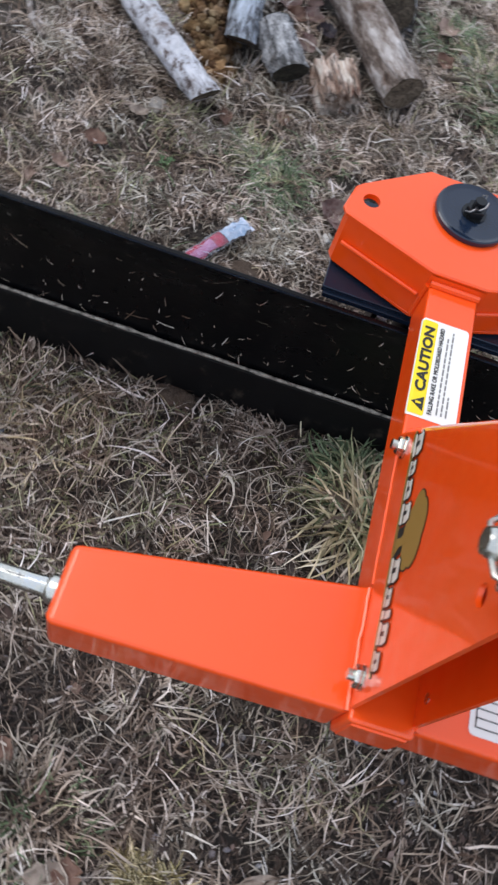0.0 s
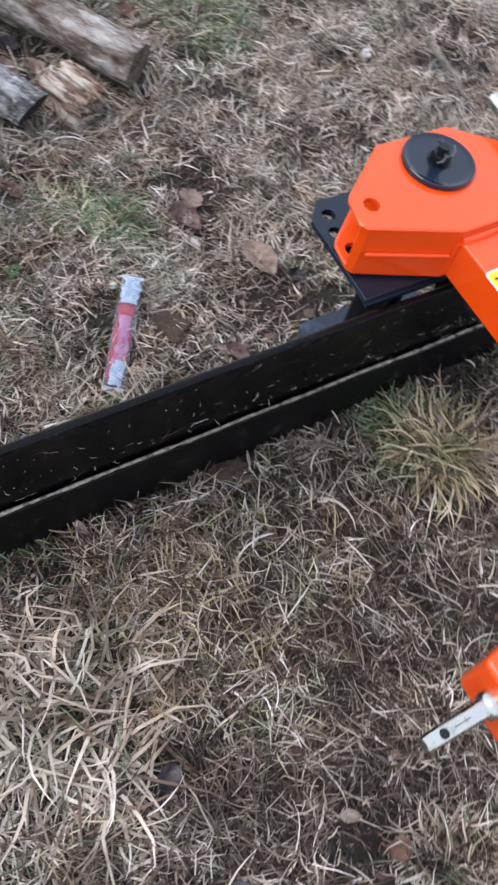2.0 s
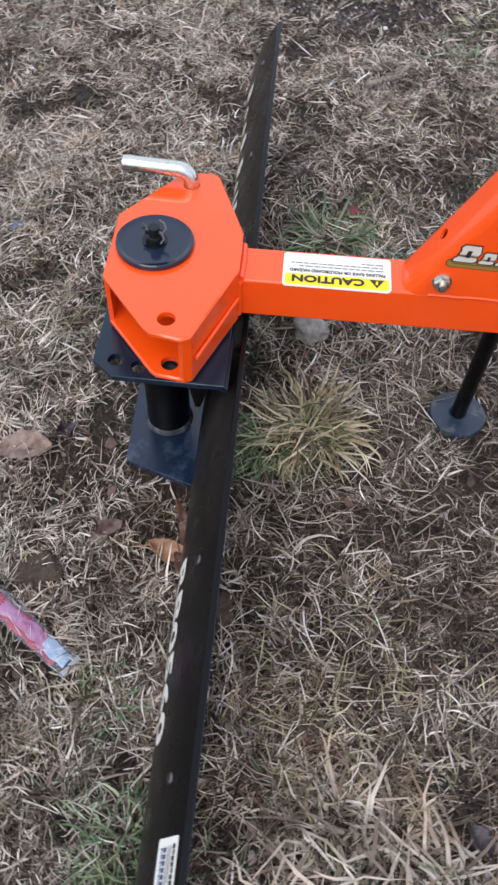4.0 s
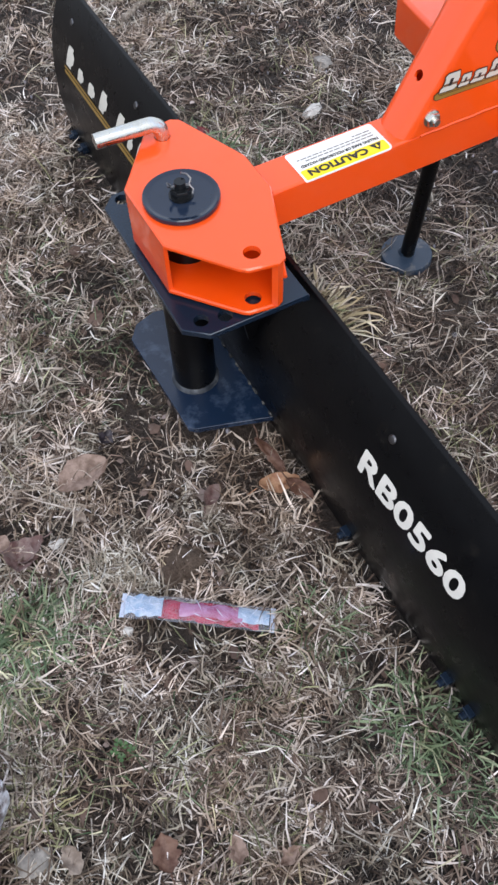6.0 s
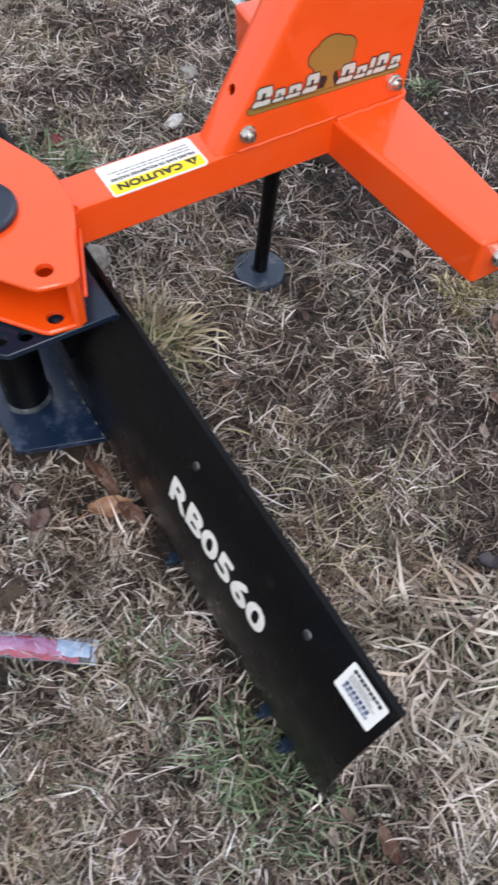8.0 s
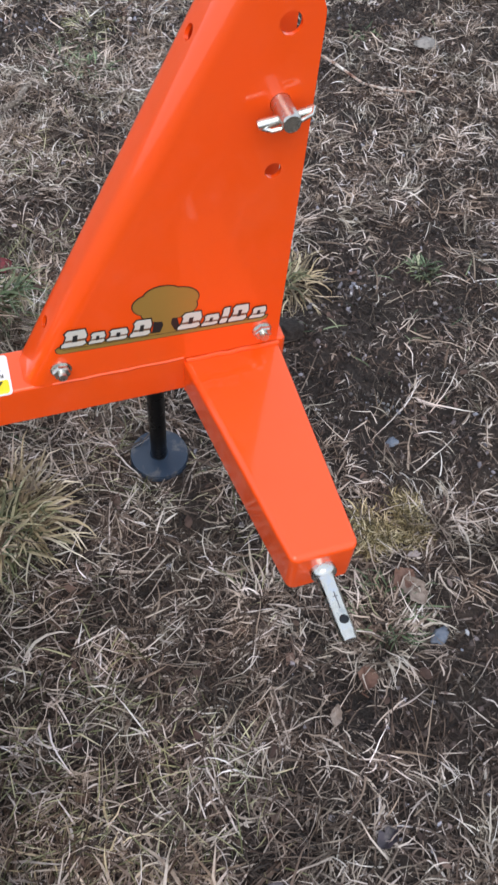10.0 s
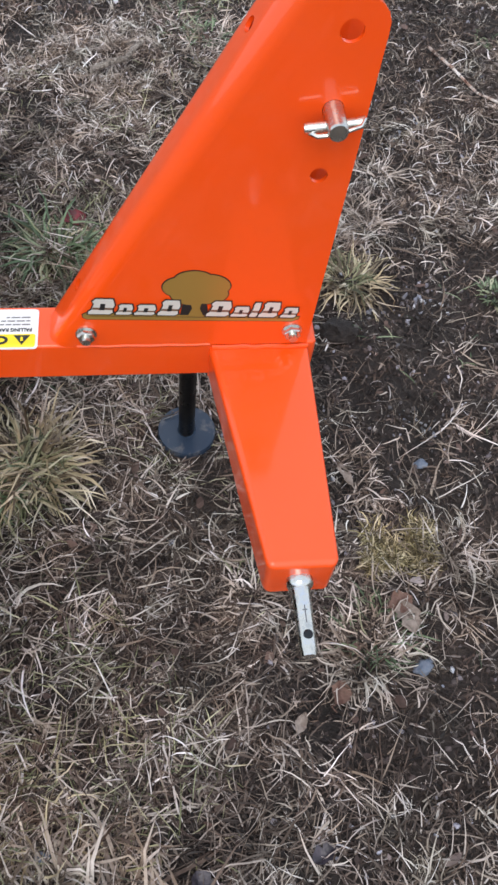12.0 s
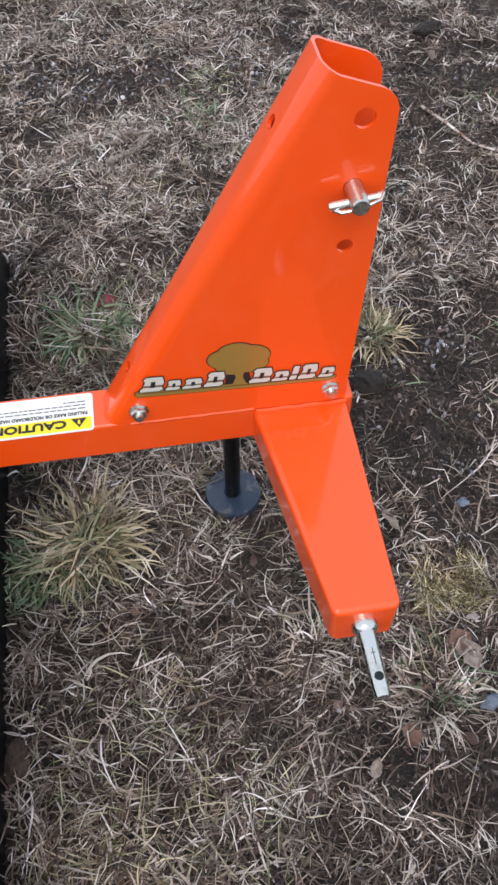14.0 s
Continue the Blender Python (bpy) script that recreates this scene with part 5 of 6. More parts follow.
for k in range(520):
    x, y = rr.choice(((1.048, 0.48), (1.108, 0.99), (0.872, -0.105), (0.588, 1.238), (-0.074, 0.565), (-0.924, 0.475), (0.447, 0.663)))
    x, y = x + rr.gauss(0, 0.22), y + rr.gauss(0, 0.25)
    if abs(x - 0.1) > 0.05:
        grit.append((x, y, ground_z(x, y) + 0.002, rr.choice((0.0025, 0.003, 0.004, 0.005, 0.007))))
for k in range(620):
    x, y = rr.uniform(0.0, 1.0), 1.54 + rr.gauss(0, 0.1)
    grit.append((x, y, ground_z(x, y) + 0.003, rr.choice((0.0025, 0.003, 0.004, 0.005, 0.007))))
scatter_lumps("gravel", GRIT, grit, "scattered grey gravel on bare soil", "gravel")

crumbs = []
for k in range(17000):
    x, y = (rr.uniform(-1.3, 1.8), rr.uniform(-0.9, 2.0)) if k % 3 == 0 else (rr.uniform(0.6, 1.6), rr.uniform(-0.6, 1.7))
    if abs(x - 0.09) > 0.03:
        crumbs.append((x, y, ground_z(x, y) + 0.001, rr.choice((0.0015, 0.002, 0.003, 0.004, 0.005, 0.007))))
scatter_lumps("soil_crumbs", CLOD, crumbs, "dark damp crumbs of soil", "soil")

# clover: three rounded leaflets on a thin stalk, several stalks to a plant
clover = thing("clover", "small bright green clover plant in dead grass", "clover")
CLOVER = leafy("clover_green", (0.035, 0.085, 0.024), (0.06, 0.13, 0.04), 0.5)
for k in range(5):
    a = k * 1.35 + 0.3
    foot = Vector((0.004 * math.cos(a), 0.004 * math.sin(a), 0))
    head = Vector(((0.006 + 0.0022 * k) * math.cos(a), (0.006 + 0.0022 * k) * math.sin(a), 0.02 + 0.005 * math.sin(k * 2.1)))
    stalk = part("stalk", rod([foot, (foot + head) * 0.5 + Vector((0, 0, 0.004)), head], 0.0007, 6), CLOVER, clover)
    for j in range(3):
        b = a + j * 2.094
        bm = bmesh.new()
        mid = bm.verts.new(head)
        rim = []
        for i in range(9):
            g = b + (i - 4) * 0.2
            q = 0.0062 * (1 - 0.12 * (i == 4)) * (0.75 + 0.25 * math.cos((i - 4) * 0.35))
            rim.append(bm.verts.new(head + Vector((q * math.cos(g), q * math.sin(g), 0.0018 * abs(i - 4) / 4 + 0.0012))))
        for p, q in zip(rim, rim[1:]):
            bm.faces.new((mid, p, q))
        part("leaflet", bm, CLOVER, stalk, smooth=60)
clover.matrix_basis = pose(-0.369, -0.478, ground_z(-0.369, -0.478) + 0.004, 0, 0, 0)

# twigs
def twig(points, r, mat, label):
    pts = [(x, y, ground_z(x, y) + z) for x, y, z in points]
    ob = linked("twig", rod(pts, r, 8, radii=[r * (1 - 0.5 * k / len(pts)) for k in range(len(pts))]), mat, smooth=60)
    return tagged(ob, label, "twig", "twigs")


twig([(-0.932, 0.019, 0.012), (-0.942, 0.082, 0.016), (-0.938, 0.139, 0.016), (-0.948, 0.197, 0.02)], 0.007, END_WOOD, "dark thin twig on green grass")
twig([(1.206, 1.266, 0.012), (1.248, 1.175, 0.016), (1.296, 1.085, 0.014), (1.341, 1.043, 0.014), (1.416, 1.016, 0.012)], 0.0042, SPLIT_WOOD, "pale dry stick on bare soil")
twig([(-0.613, -0.822, 0.012), (-0.65, -0.867, 0.02), (-0.716, -0.901, 0.02)], 0.009, BROWN_BARK, "brown stick at the edge of the grass")
twig([(-0.666, 0.648, 0.044), (-0.596, 0.632, 0.05), (-0.535, 0.63, 0.05), (-0.484, 0.614, 0.046), (-0.459, 0.619, 0.044)], 0.0082, TWIG_WOOD, "thin grey twig in the dead grass")
twig([(0.346, 1.108, 0.03), (0.39, 1.13, 0.036), (0.428, 1.14, 0.04), (0.447, 1.185, 0.038), (0.467, 1.213, 0.034)], 0.0085, TWIG_WOOD, "crooked tan stick in dead grass")

# crumpled pink and purple plastic toy, far off in the grass
toy = thing("plastic_toy", "small crumpled pink and purple plastic toy lying in grass", "toy")
bm = bmesh.new()
for c, s in (((0, -0.014, 0.028), 0.028), ((0.024, -0.01, 0.02), 0.018), ((-0.005, 0.012, 0.022), 0.02), ((-0.022, 0.034, 0.018), 0.017), ((-0.034, 0.052, 0.016), 0.014)):
    made = bmesh.ops.create_icosphere(bm, subdivisions=2, radius=s)["verts"]
    for v in made:
        v.co = v.co * (1 + 0.45 * noise.noise(v.co * 55 + Vector(c) * 50)) + Vector(c)
part("pink_body", bm, PINK, toy, "rounded pink plastic body", smooth=60)
bm = bmesh.new()
toy_r = random.Random(6)
for k in range(34):
    p = Vector((0.07 + toy_r.gauss(0, 0.011), 0.0 + toy_r.gauss(0, 0.028), 0.008))
    a = toy_r.uniform(0, 6.28)
    q = p + Vector((0.012 * math.cos(a), 0.012 * math.sin(a), toy_r.uniform(0.004, 0.016)))
    rod([p, q, q + Vector((0.012 * math.cos(a + 0.8), 0.012 * math.sin(a + 0.8), -0.006))], 0.0022, 6, bm)
part("purple_fringe", bm, PURPLE, toy, "purple plastic strands", smooth=60)
toy.matrix_basis = pose(-1.125, 0.365, ground_z(-1.125, 0.365) + 0.006, 0, 0, 0)


# ---- grass ----
rng = np.random.default_rng(7)


def soft_noise(x, y, scale, seed):
    """Smooth value noise from 0 to 1 for arrays of places."""
    table = np.random.default_rng(seed).random((64, 64))
    u, v = x * scale + 31.7, y * scale + 17.3
    i, j = np.floor(u).astype(int), np.floor(v).astype(int)
    a, b = u - i, v - j
    a, b = a * a * (3 - 2 * a), b * b * (3 - 2 * b)
    t = lambda p, q: table[p % 64, q % 64]
    return (t(i, j) * (1 - a) + t(i + 1, j) * a) * (1 - b) + (t(i, j + 1) * (1 - a) + t(i + 1, j + 1) * a) * b


HX, HY = np.linspace(-1.8, 2.2, 401), np.linspace(-1.4, 2.5, 391)
HGRID = np.array([[ground_z(x, y) for x in HX] for y in HY])


FAR_X, FAR_Y = np.linspace(-4.6, 4.8, 190), np.linspace(-4.3, 5.0, 187)
FAR_GRID = np.array([[ground_z(x, y) for x in FAR_X] for y in FAR_Y])


def far_ground_of(x, y):
    """The nearest height of the outer lawn."""
    i = np.clip(np.round((x - FAR_X[0]) / (FAR_X[1] - FAR_X[0])), 0, len(FAR_X) - 1).astype(int)
    j = np.clip(np.round((y - FAR_Y[0]) / (FAR_Y[1] - FAR_Y[0])), 0, len(FAR_Y) - 1).astype(int)
    return FAR_GRID[j, i]


def ground_of(x, y):
    u = np.clip((x - HX[0]) / (HX[1] - HX[0]), 0, len(HX) - 1.001)
    v = np.clip((y - HY[0]) / (HY[1] - HY[0]), 0, len(HY) - 1.001)
    i, j = u.astype(int), v.astype(int)
    a, b = u - i, v - j
    return (HGRID[j, i] * (1 - a) + HGRID[j, i + 1] * a) * (1 - b) + (HGRID[j + 1, i] * (1 - a) + HGRID[j + 1, i + 1] * a) * b


def blades(name, mat, x, y, heading, length, width, rise, droop, label, category, base=None, kink=0.35, steps=4, curl=0.0, level=None):
    """Grass blades as bent tapered ribbons: heading and rise in radians, droop the bend along the blade."""
    n = len(x)
    level = level or ground_of
    z = level(x, y) - 0.003 if base is None else base
    verts = np.zeros((n, 2 * steps + 1, 3))
    px, py, pz, h, e = x.copy(), y.copy(), z.copy(), heading.copy(), rise.copy()
    roll = rng.uniform(-0.9, 0.9, n)
    bend = rng.normal(0, curl, n) if curl else np.zeros(n)
    snap, by = rng.integers(1, 14, n), rng.choice((-1.0, 1.0), n) * rng.uniform(0.5, 1.6, n)
    for k in range(steps + 1):
        t = k / steps
        w = width * (1 - t) ** 0.55 * 0.5 * (0.75 + 0.5 * t * (1 - t) * 4 * 0.5)
        sx, sy = -np.sin(h), np.cos(h)
        if k < steps:
            verts[:, 2 * k] = np.stack([px - sx * w, py - sy * w, pz - np.sin(roll) * w], 1)
            verts[:, 2 * k + 1] = np.stack([px + sx * w, py + sy * w, pz + np.sin(roll) * w], 1)
        else:
            verts[:, 2 * k] = np.stack([px, py, pz], 1)
        d = length / steps
        px, py, pz = px + np.cos(h) * np.cos(e) * d, py + np.sin(h) * np.cos(e) * d, pz + np.sin(e) * d
        floor = level(px, py) + 0.0015 + 0.006 * rng.random(n)
        pz = np.maximum(pz, floor)
        h = h + rng.normal(0, kink, n) + bend + np.where(snap == k, by, 0.0)
        e = e - droop / steps + rng.normal(0, kink * 0.5, n)
    per = 2 * steps + 1
    quads = np.concatenate([[[2 * k, 2 * k + 1, 2 * k + 3, 2 * k + 2]] for k in range(steps - 1)])
    tips = np.array([[2 * steps - 2, 2 * steps - 1, 2 * steps]])
    at = (np.arange(n) * per)[:, None, None]
    q, t3 = (quads[None] + at).reshape(-1, 4), (tips[None] + at).reshape(-1, 3)
    me = bpy.data.meshes.new(name)
    me.vertices.add(n * per)
    me.vertices.foreach_set("co", verts.reshape(-1))
    me.loops.add(q.size + t3.size)
    me.loops.foreach_set("vertex_index", np.concatenate([q.reshape(-1), t3.reshape(-1)]).astype(np.int32))
    me.polygons.add(len(q) + len(t3))
    me.polygons.foreach_set("loop_start", np.concatenate([np.arange(len(q)) * 4, len(q) * 4 + np.arange(len(t3)) * 3]).astype(np.int32))
    me.update(calc_edges=True)
    me.validate()
    me.materials.append(mat)
    me.polygons.foreach_set("use_smooth", [True] * len(me.polygons))
    return tagged(new(name, me), label, category, kind="stuff")


def clear_of_things(x, y):
    """Where grass can stand: not inside the board, the skid plate, the stand's foot or the logs."""
    ok = ~((np.abs(x - 0.088) < 0.022) & (y > -0.76) & (y < 0.8))
    ok &= ~((x > -0.045) & (x < 0.08) & (y > -0.09 - 0.28 * (x + 0.05)) & (y < 0.17))
    ok &= np.hypot(x - 0.5165, y - 0.114) > 0.062
    for ax, ay, bx, by, r in ((-0.556, -0.444, -0.941, -0.83, 0.03), (-0.713, -0.458, -1.273, -0.447, 0.045), (-0.693, -0.313, -0.88, -0.38, 0.045), (-0.759, -0.07, -1.395, -0.4, 0.055), (-1.052, -0.099, -1.446, -0.181, 0.05), (-0.668, -0.212, -0.803, -0.229, 0.03), (-0.275, -0.304, -0.091, -0.425, 0.014)):
        t = np.clip(((x - ax) * (bx - ax) + (y - ay) * (by - ay)) / ((bx - ax) ** 2 + (by - ay) ** 2), 0, 1)
        ok &= np.hypot(x - ax - t * (bx - ax), y - ay - t * (by - ay)) > r
    return ok


# bare places: where, how wide, how bare
BARE = ((0.25, 0.055, 0.085, 0.6), (0.35, -0.68, 0.12, 0.5), (0.97, 0.4, 0.2, 0.8), (0.97, 0.24, 0.2, 0.88), (1.17, 0.34, 0.22, 0.72), (0.86, 0.13, 0.13, 0.75), (0.97, 0.01, 0.16, 0.82), (0.97, -0.28, 0.14, 0.8), (0.87, -0.49, 0.13, 0.75), (1.21, 1.4, 0.2, 0.6), (1.27, 0.85, 0.2, 0.55), (1.14, 0.93, 0.16, 0.6), (0.65, 0.83, 0.13, 0.72), (0.94, 0.92, 0.16, 0.55), (0.63, 1.03, 0.13, 0.6),
        (0.18, 1.56, 0.14, 0.93), (0.35, 1.48, 0.14, 0.93), (0.53, 1.56, 0.15, 0.93), (0.72, 1.44, 0.14, 0.9), (0.9, 1.66, 0.2, 0.88), (1.05, 1.35, 0.16, 0.75), (0.55, 0.3, 0.1, 0.45), (-0.21, 0.08, 0.06, 0.35), (0.114, -0.307, 0.035, 0.97), (0.66, 0.21, 0.12, 0.6), (0.69, -0.01, 0.1, 0.55), (0.41, -0.14, 0.07, 0.4), (0.35, 0.035, 0.08, 0.4), (0.2, -0.26, 0.07, 0.3), (-0.8, 0.13, 0.08, 0.5), (-0.06, 0.32, 0.09, 0.6),
        (-0.172, -0.262, 0.042, 0.75), (-0.116, -0.175, 0.05, 0.35), (-0.44, -0.53, 0.05, 0.4), (-0.7, -0.36, 0.09, 0.55), (-0.84, -0.2, 0.1, 0.6), (-0.95, -0.32, 0.12, 0.85), (0.81, 0.328, 0.05, 0.95), (0.53, -0.13, 0.06, 0.4), (0.5, -0.61, 0.05, 0.4), (0.7, -0.35, 0.1, 0.3), (-0.95, 0.45, 0.12, 0.5))


def in_plot(x, y):
    """The plot of fine lawn round the machine, trimmed at its corners."""
    lo = np.interp(y, [-0.95, -0.85, -0.65, -0.1, 0.75, 0.85, 1.05, 1.35, 1.65, 1.85, 2.2], [0.05, -0.9, -1.25, -1.35, -1.5, -1.3, -1.05, -0.9, -0.5, -0.15, -0.12])
    hi = np.interp(y, [-0.95, -0.85, -0.65, -0.1, 0.35, 0.65, 1.05, 1.35, 1.75, 1.95, 2.2], [0.55, 0.72, 1.0, 1.15, 1.45, 1.7, 1.85, 2.0, 1.9, 1.65, 0.35])
    return (x > lo) & (x < hi) & (y > -1.0) & (y < 2.2)


def cover(x, y):
    c = 0.5 + 0.75 * (soft_noise(x, y, 6.0, 1) - 0.5) + 1.0 * (soft_noise(x, y, 15.0, 2) - 0.5)
    for bx, by, r, s in BARE:
        c = c * (1 - s * np.exp(-((x - bx) ** 2 + (y - by) ** 2) / (r * r)))
    c = c * (1 - 0.2 * np.clip((x - 0.78) / 0.18, 0, 1))
    return np.clip(c, 0.04, 1.0)


def sample(n, x0, x1, y0, y1):
    x, y = rng.uniform(x0, x1, n), rng.uniform(y0, y1, n)
    keep = (rng.random(n) < cover(x, y)) & clear_of_things(x, y) & in_plot(x, y)
    return x[keep], y[keep]


def muddiness(x, y):
    mud = 0.12 + 0.9 * (soft_noise(x, y, 4.0, 21) - 0.42) + np.where(x > 0.12, 0.1, -0.12) - np.where(x < -0.45, 0.08, 0.0) + np.where((y < -0.4) & (x < 0.2), 0.14, 0.0)
    for mx, my, r, k in ((0.25, 0.055, 0.12, 0.9), (0.35, -0.68, 0.13, 0.9), (0.48, -0.42, 0.22, 0.85), (0.45, -0.18, 0.22, 0.85), (0.62, 0.05, 0.16, 0.75), (0.75, -0.25, 0.2, 0.85), (0.6, -0.3, 0.2, 0.85), (0.3, -0.35, 0.15, 0.75), (-0.14, 0.1, 0.12, 0.5), (0.85, -0.45, 0.25, 0.85), (0.97, 0.35, 0.4, 0.75), (0.2, 0.4, 0.2, 0.4), (-0.05, 0.33, 0.15, 0.55), (-0.75, -0.3, 0.25, 0.8), (0.4, 0.08, 0.16, 0.7), (0.52, -0.56, 0.14, 0.85), (0.62, -0.6, 0.2, 0.75), (-0.95, -0.3, 0.16, 0.9), (0.42, -0.75, 0.12, 0.6), (-0.8, 0.13, 0.12, 0.5), (0.65, 0.9, 0.2, 0.5), (0.45, 1.5, 0.3, 0.4), (0.2, -0.25, 0.12, 0.65), (-0.1, -0.2, 0.1, 0.45)):
        mud = np.maximum(mud, k * np.exp(-((x - mx) ** 2 + (y - my) ** 2) / (r * r)))
    return mud


# brown thatch pressed on the soil: short broad broken blades, darkened as shade between the grass
x, y = rng.uniform(-1.5, 2.0, 260000), rng.uniform(-1.0, 2.2, 260000)
keep = in_plot(x, y) & clear_of_things(x, y) & (rng.random(len(x)) < 0.3 + 0.7 * np.clip(cover(x, y) * 2.2, 0, 1))
x, y = x[keep], y[keep]
n = len(x)
muddy = rng.random(n) < 0.15 + 0.85 * np.clip(muddiness(x, y), 0, 1)
for mat, pick, label in ((THATCH, ~muddy, "brown matted thatch of broken dead grass"), (MUD_THATCH, muddy, "dark muddy thatch trodden into the soil")):
    m = int(pick.sum())
    blades("thatch", mat, x[pick], y[pick], rng.uniform(0, 6.283, m), rng.gamma(4, 0.0065, m).clip(0.006, 0.06), rng.gamma(6, 0.0005, m).clip(0.0014, 0.0065), rng.uniform(-0.1, 0.35, m), rng.uniform(0, 0.7, m), label, "thatch", kink=0.2, steps=2)

# dead grass in small fans that spring from one root
nx, ny = sample(45000, -1.5, 2.0, -1.0, 2.2)
mx, my = sample(15000, -1.5, 0.06, -1.0, 1.0)
bx, by = sample(9000, -0.9, 1.2, 0.65, 2.2)
nx, ny = np.concatenate([nx, mx, bx]), np.concatenate([ny, my, by])
count = len(nx)
node_way, node_wide = rng.uniform(0, 6.283, count), rng.uniform(0.3, 1.5, count)
node_long = rng.gamma(7, 0.0086, count).clip(0.028, 0.115) * np.where((nx < 0.06) | (ny > 0.65), 0.72, 1.0)
node_rise = rng.uniform(-0.05, 0.5, count)
per_node = rng.integers(3, 11, count)
of = np.repeat(np.arange(count), per_node)
n = len(of)
x, y = nx[of] + rng.normal(0, 0.009, n), ny[of] + rng.normal(0, 0.009, n)
heading = np.where(rng.random(n) < 0.72, node_way[of] + rng.normal(0, 1, n) * node_wide[of] * 0.7, rng.uniform(0, 6.283, n))
free = clear_of_things(x, y) & in_plot(x, y)
x, y, heading, of = x[free], y[free], heading[free], of[free]
n = len(x)
length = (node_long[of] * rng.uniform(0.35, 1.35, n)).clip(0.01, 0.14)
width = rng.gamma(8, 0.00034, n).clip(0.0011, 0.0052)
rise, droop = node_rise[of] + rng.uniform(-0.1, 0.35, n), rng.uniform(0.0, 0.8, n)
muddy = (rng.random(count) < muddiness(nx, ny))[of]
pale = (rng.random(count) < np.clip(0.75 * soft_noise(nx, ny, 8.0, 33) - 0.12 + np.where(nx < -0.1, 0.12, 0.0) + np.where((ny > 0.8) & (nx < 0.5), 0.15, 0.0) - np.where((ny < -0.4) & (nx < 0.2), 0.22, 0.0), 0, 0.9))[of] & ~muddy
for name, mat, pick, label in (("dead_grass", STRAW, ~muddy & ~pale, "matted dead straw-coloured lawn grass"), ("bleached_grass", PALE_STRAW, pale, "bleached pale dead grass"), ("trampled_grass", MUD_STRAW, muddy, "dark muddy trampled dead grass")):
    blades(name, mat, x[pick], y[pick], heading[pick], length[pick], width[pick], rise[pick] * (0.6 if mat is MUD_STRAW else 1.0), droop[pick], label, "grass", kink=0.09, steps=5, curl=0.17)
# the lawn beyond the plot, thinning out
x, y = rng.normal(0.25, 1.9, 150000), rng.normal(0.6, 1.9, 150000)
keep = ~in_plot(x, y) & (np.abs(x) < 4.4) & (np.abs(y) < 4.1) & (rng.random(len(x)) < 0.25 + 0.9 * soft_noise(x, y, 5.0, 44))
x, y = x[keep], y[keep]
n = len(x)
blades("lawn_grass", STRAW, x, y, rng.uniform(0, 6.283, n), rng.gamma(5, 0.012, n).clip(0.02, 0.14), rng.uniform(0.003, 0.007, n), rng.uniform(0.0, 0.8, n), rng.uniform(0.2, 1.2, n), "dead straw-coloured lawn grass further off", "grass", kink=0.25, steps=2, level=far_ground_of)
# short broken bits, pressed into the soil
x, y = rng.uniform(-1.4, 1.9, 90000), rng.uniform(-1.0, 2.1, 90000)
keep = clear_of_things(x, y) & in_plot(x, y)
x, y = x[keep], y[keep]
n = len(x)
blades("straw_crumbs", MUD_STRAW, x, y, rng.uniform(0, 6.283, n), rng.gamma(3, 0.004, n).clip(0.004, 0.03), rng.uniform(0.001, 0.0026, n), rng.uniform(-0.1, 0.3, n), rng.uniform(0, 0.6, n), "short broken bits of muddy straw", "straw", kink=0.25, steps=2)
# olive blades among the straw, in loose patches
x, y = rng.uniform(-1.5, 0.7, 90000), rng.uniform(-1.15, 1.2, 90000)
keep = (rng.random(len(x)) < np.clip((soft_noise(x, y, 7.0, 12) - 0.42) * 1.3, 0, 0.45)) & (rng.random(len(x)) < cover(x, y)) & clear_of_things(x, y) & in_plot(x, y)
x, y = x[keep], y[keep]
n = len(x)
blades("green_grass", OLIVE, x, y, rng.uniform(0, 6.283, n), rng.gamma(5, 0.009, n).clip(0.015, 0.1), rng.uniform(0.0014, 0.0032, n), rng.uniform(0.1, 1.0, n), rng.uniform(0.4, 1.7, n), "olive green blades among dead grass", "grass", curl=0.08, kink=0.12, steps=3)
# green blades in patches
x, y = rng.uniform(-1.5, 1.9, 110000), rng.uniform(-1.0, 2.1, 110000)
g = (soft_noise(x, y, 3.2, 11) - 0.7) * 1.6 + 0.03
for gx, gy, r, s in ((-0.44, -0.27, 0.07, 0.7), (-0.42, -0.29, 0.06, 0.8), (-0.46, -0.37, 0.07, 0.5), (-0.49, -0.43, 0.06, 0.5), (-0.39, -0.5, 0.07, 0.35), (0.045, -0.65, 0.06, 0.7), (0.03, -0.73, 0.07, 0.75), (0.1, -0.82, 0.08, 0.5), (0.28, 0.56, 0.08, 0.75), (0.25, 0.58, 0.06, 0.5), (-1.0, 0.15, 0.12, 0.8), (-0.93, 0.24, 0.08, 0.7), (0.12, 0.04, 0.04, 0.5), (0.2, -0.6, 0.07, 0.4), (-0.2, -0.52, 0.09, 0.3), (0.65, 1.29, 0.08, 0.35), (0.65, 0.0, 0.04, 0.3), (-0.05, -0.6, 0.08, 0.3)):
    g = np.maximum(g, s * np.exp(-((x - gx) ** 2 + (y - gy) ** 2) / (r * r)))
g = np.where(x > 0.6, np.minimum(g, 0.03), g)
keep = (rng.random(len(x)) < np.clip(g, 0, 1) * 0.7) & clear_of_things(x, y) & in_plot(x, y)
x, y = x[keep], y[keep]
n = len(x)
blades("green_grass", GREEN, x, y, rng.uniform(0, 6.283, n), rng.gamma(6, 0.0075, n).clip(0.018, 0.1), rng.uniform(0.0015, 0.0034, n), rng.uniform(0.2, 1.1, n), rng.uniform(0.5, 1.7, n), "sparse green grass between dead blades", "grass", curl=0.08, kink=0.12, steps=3)


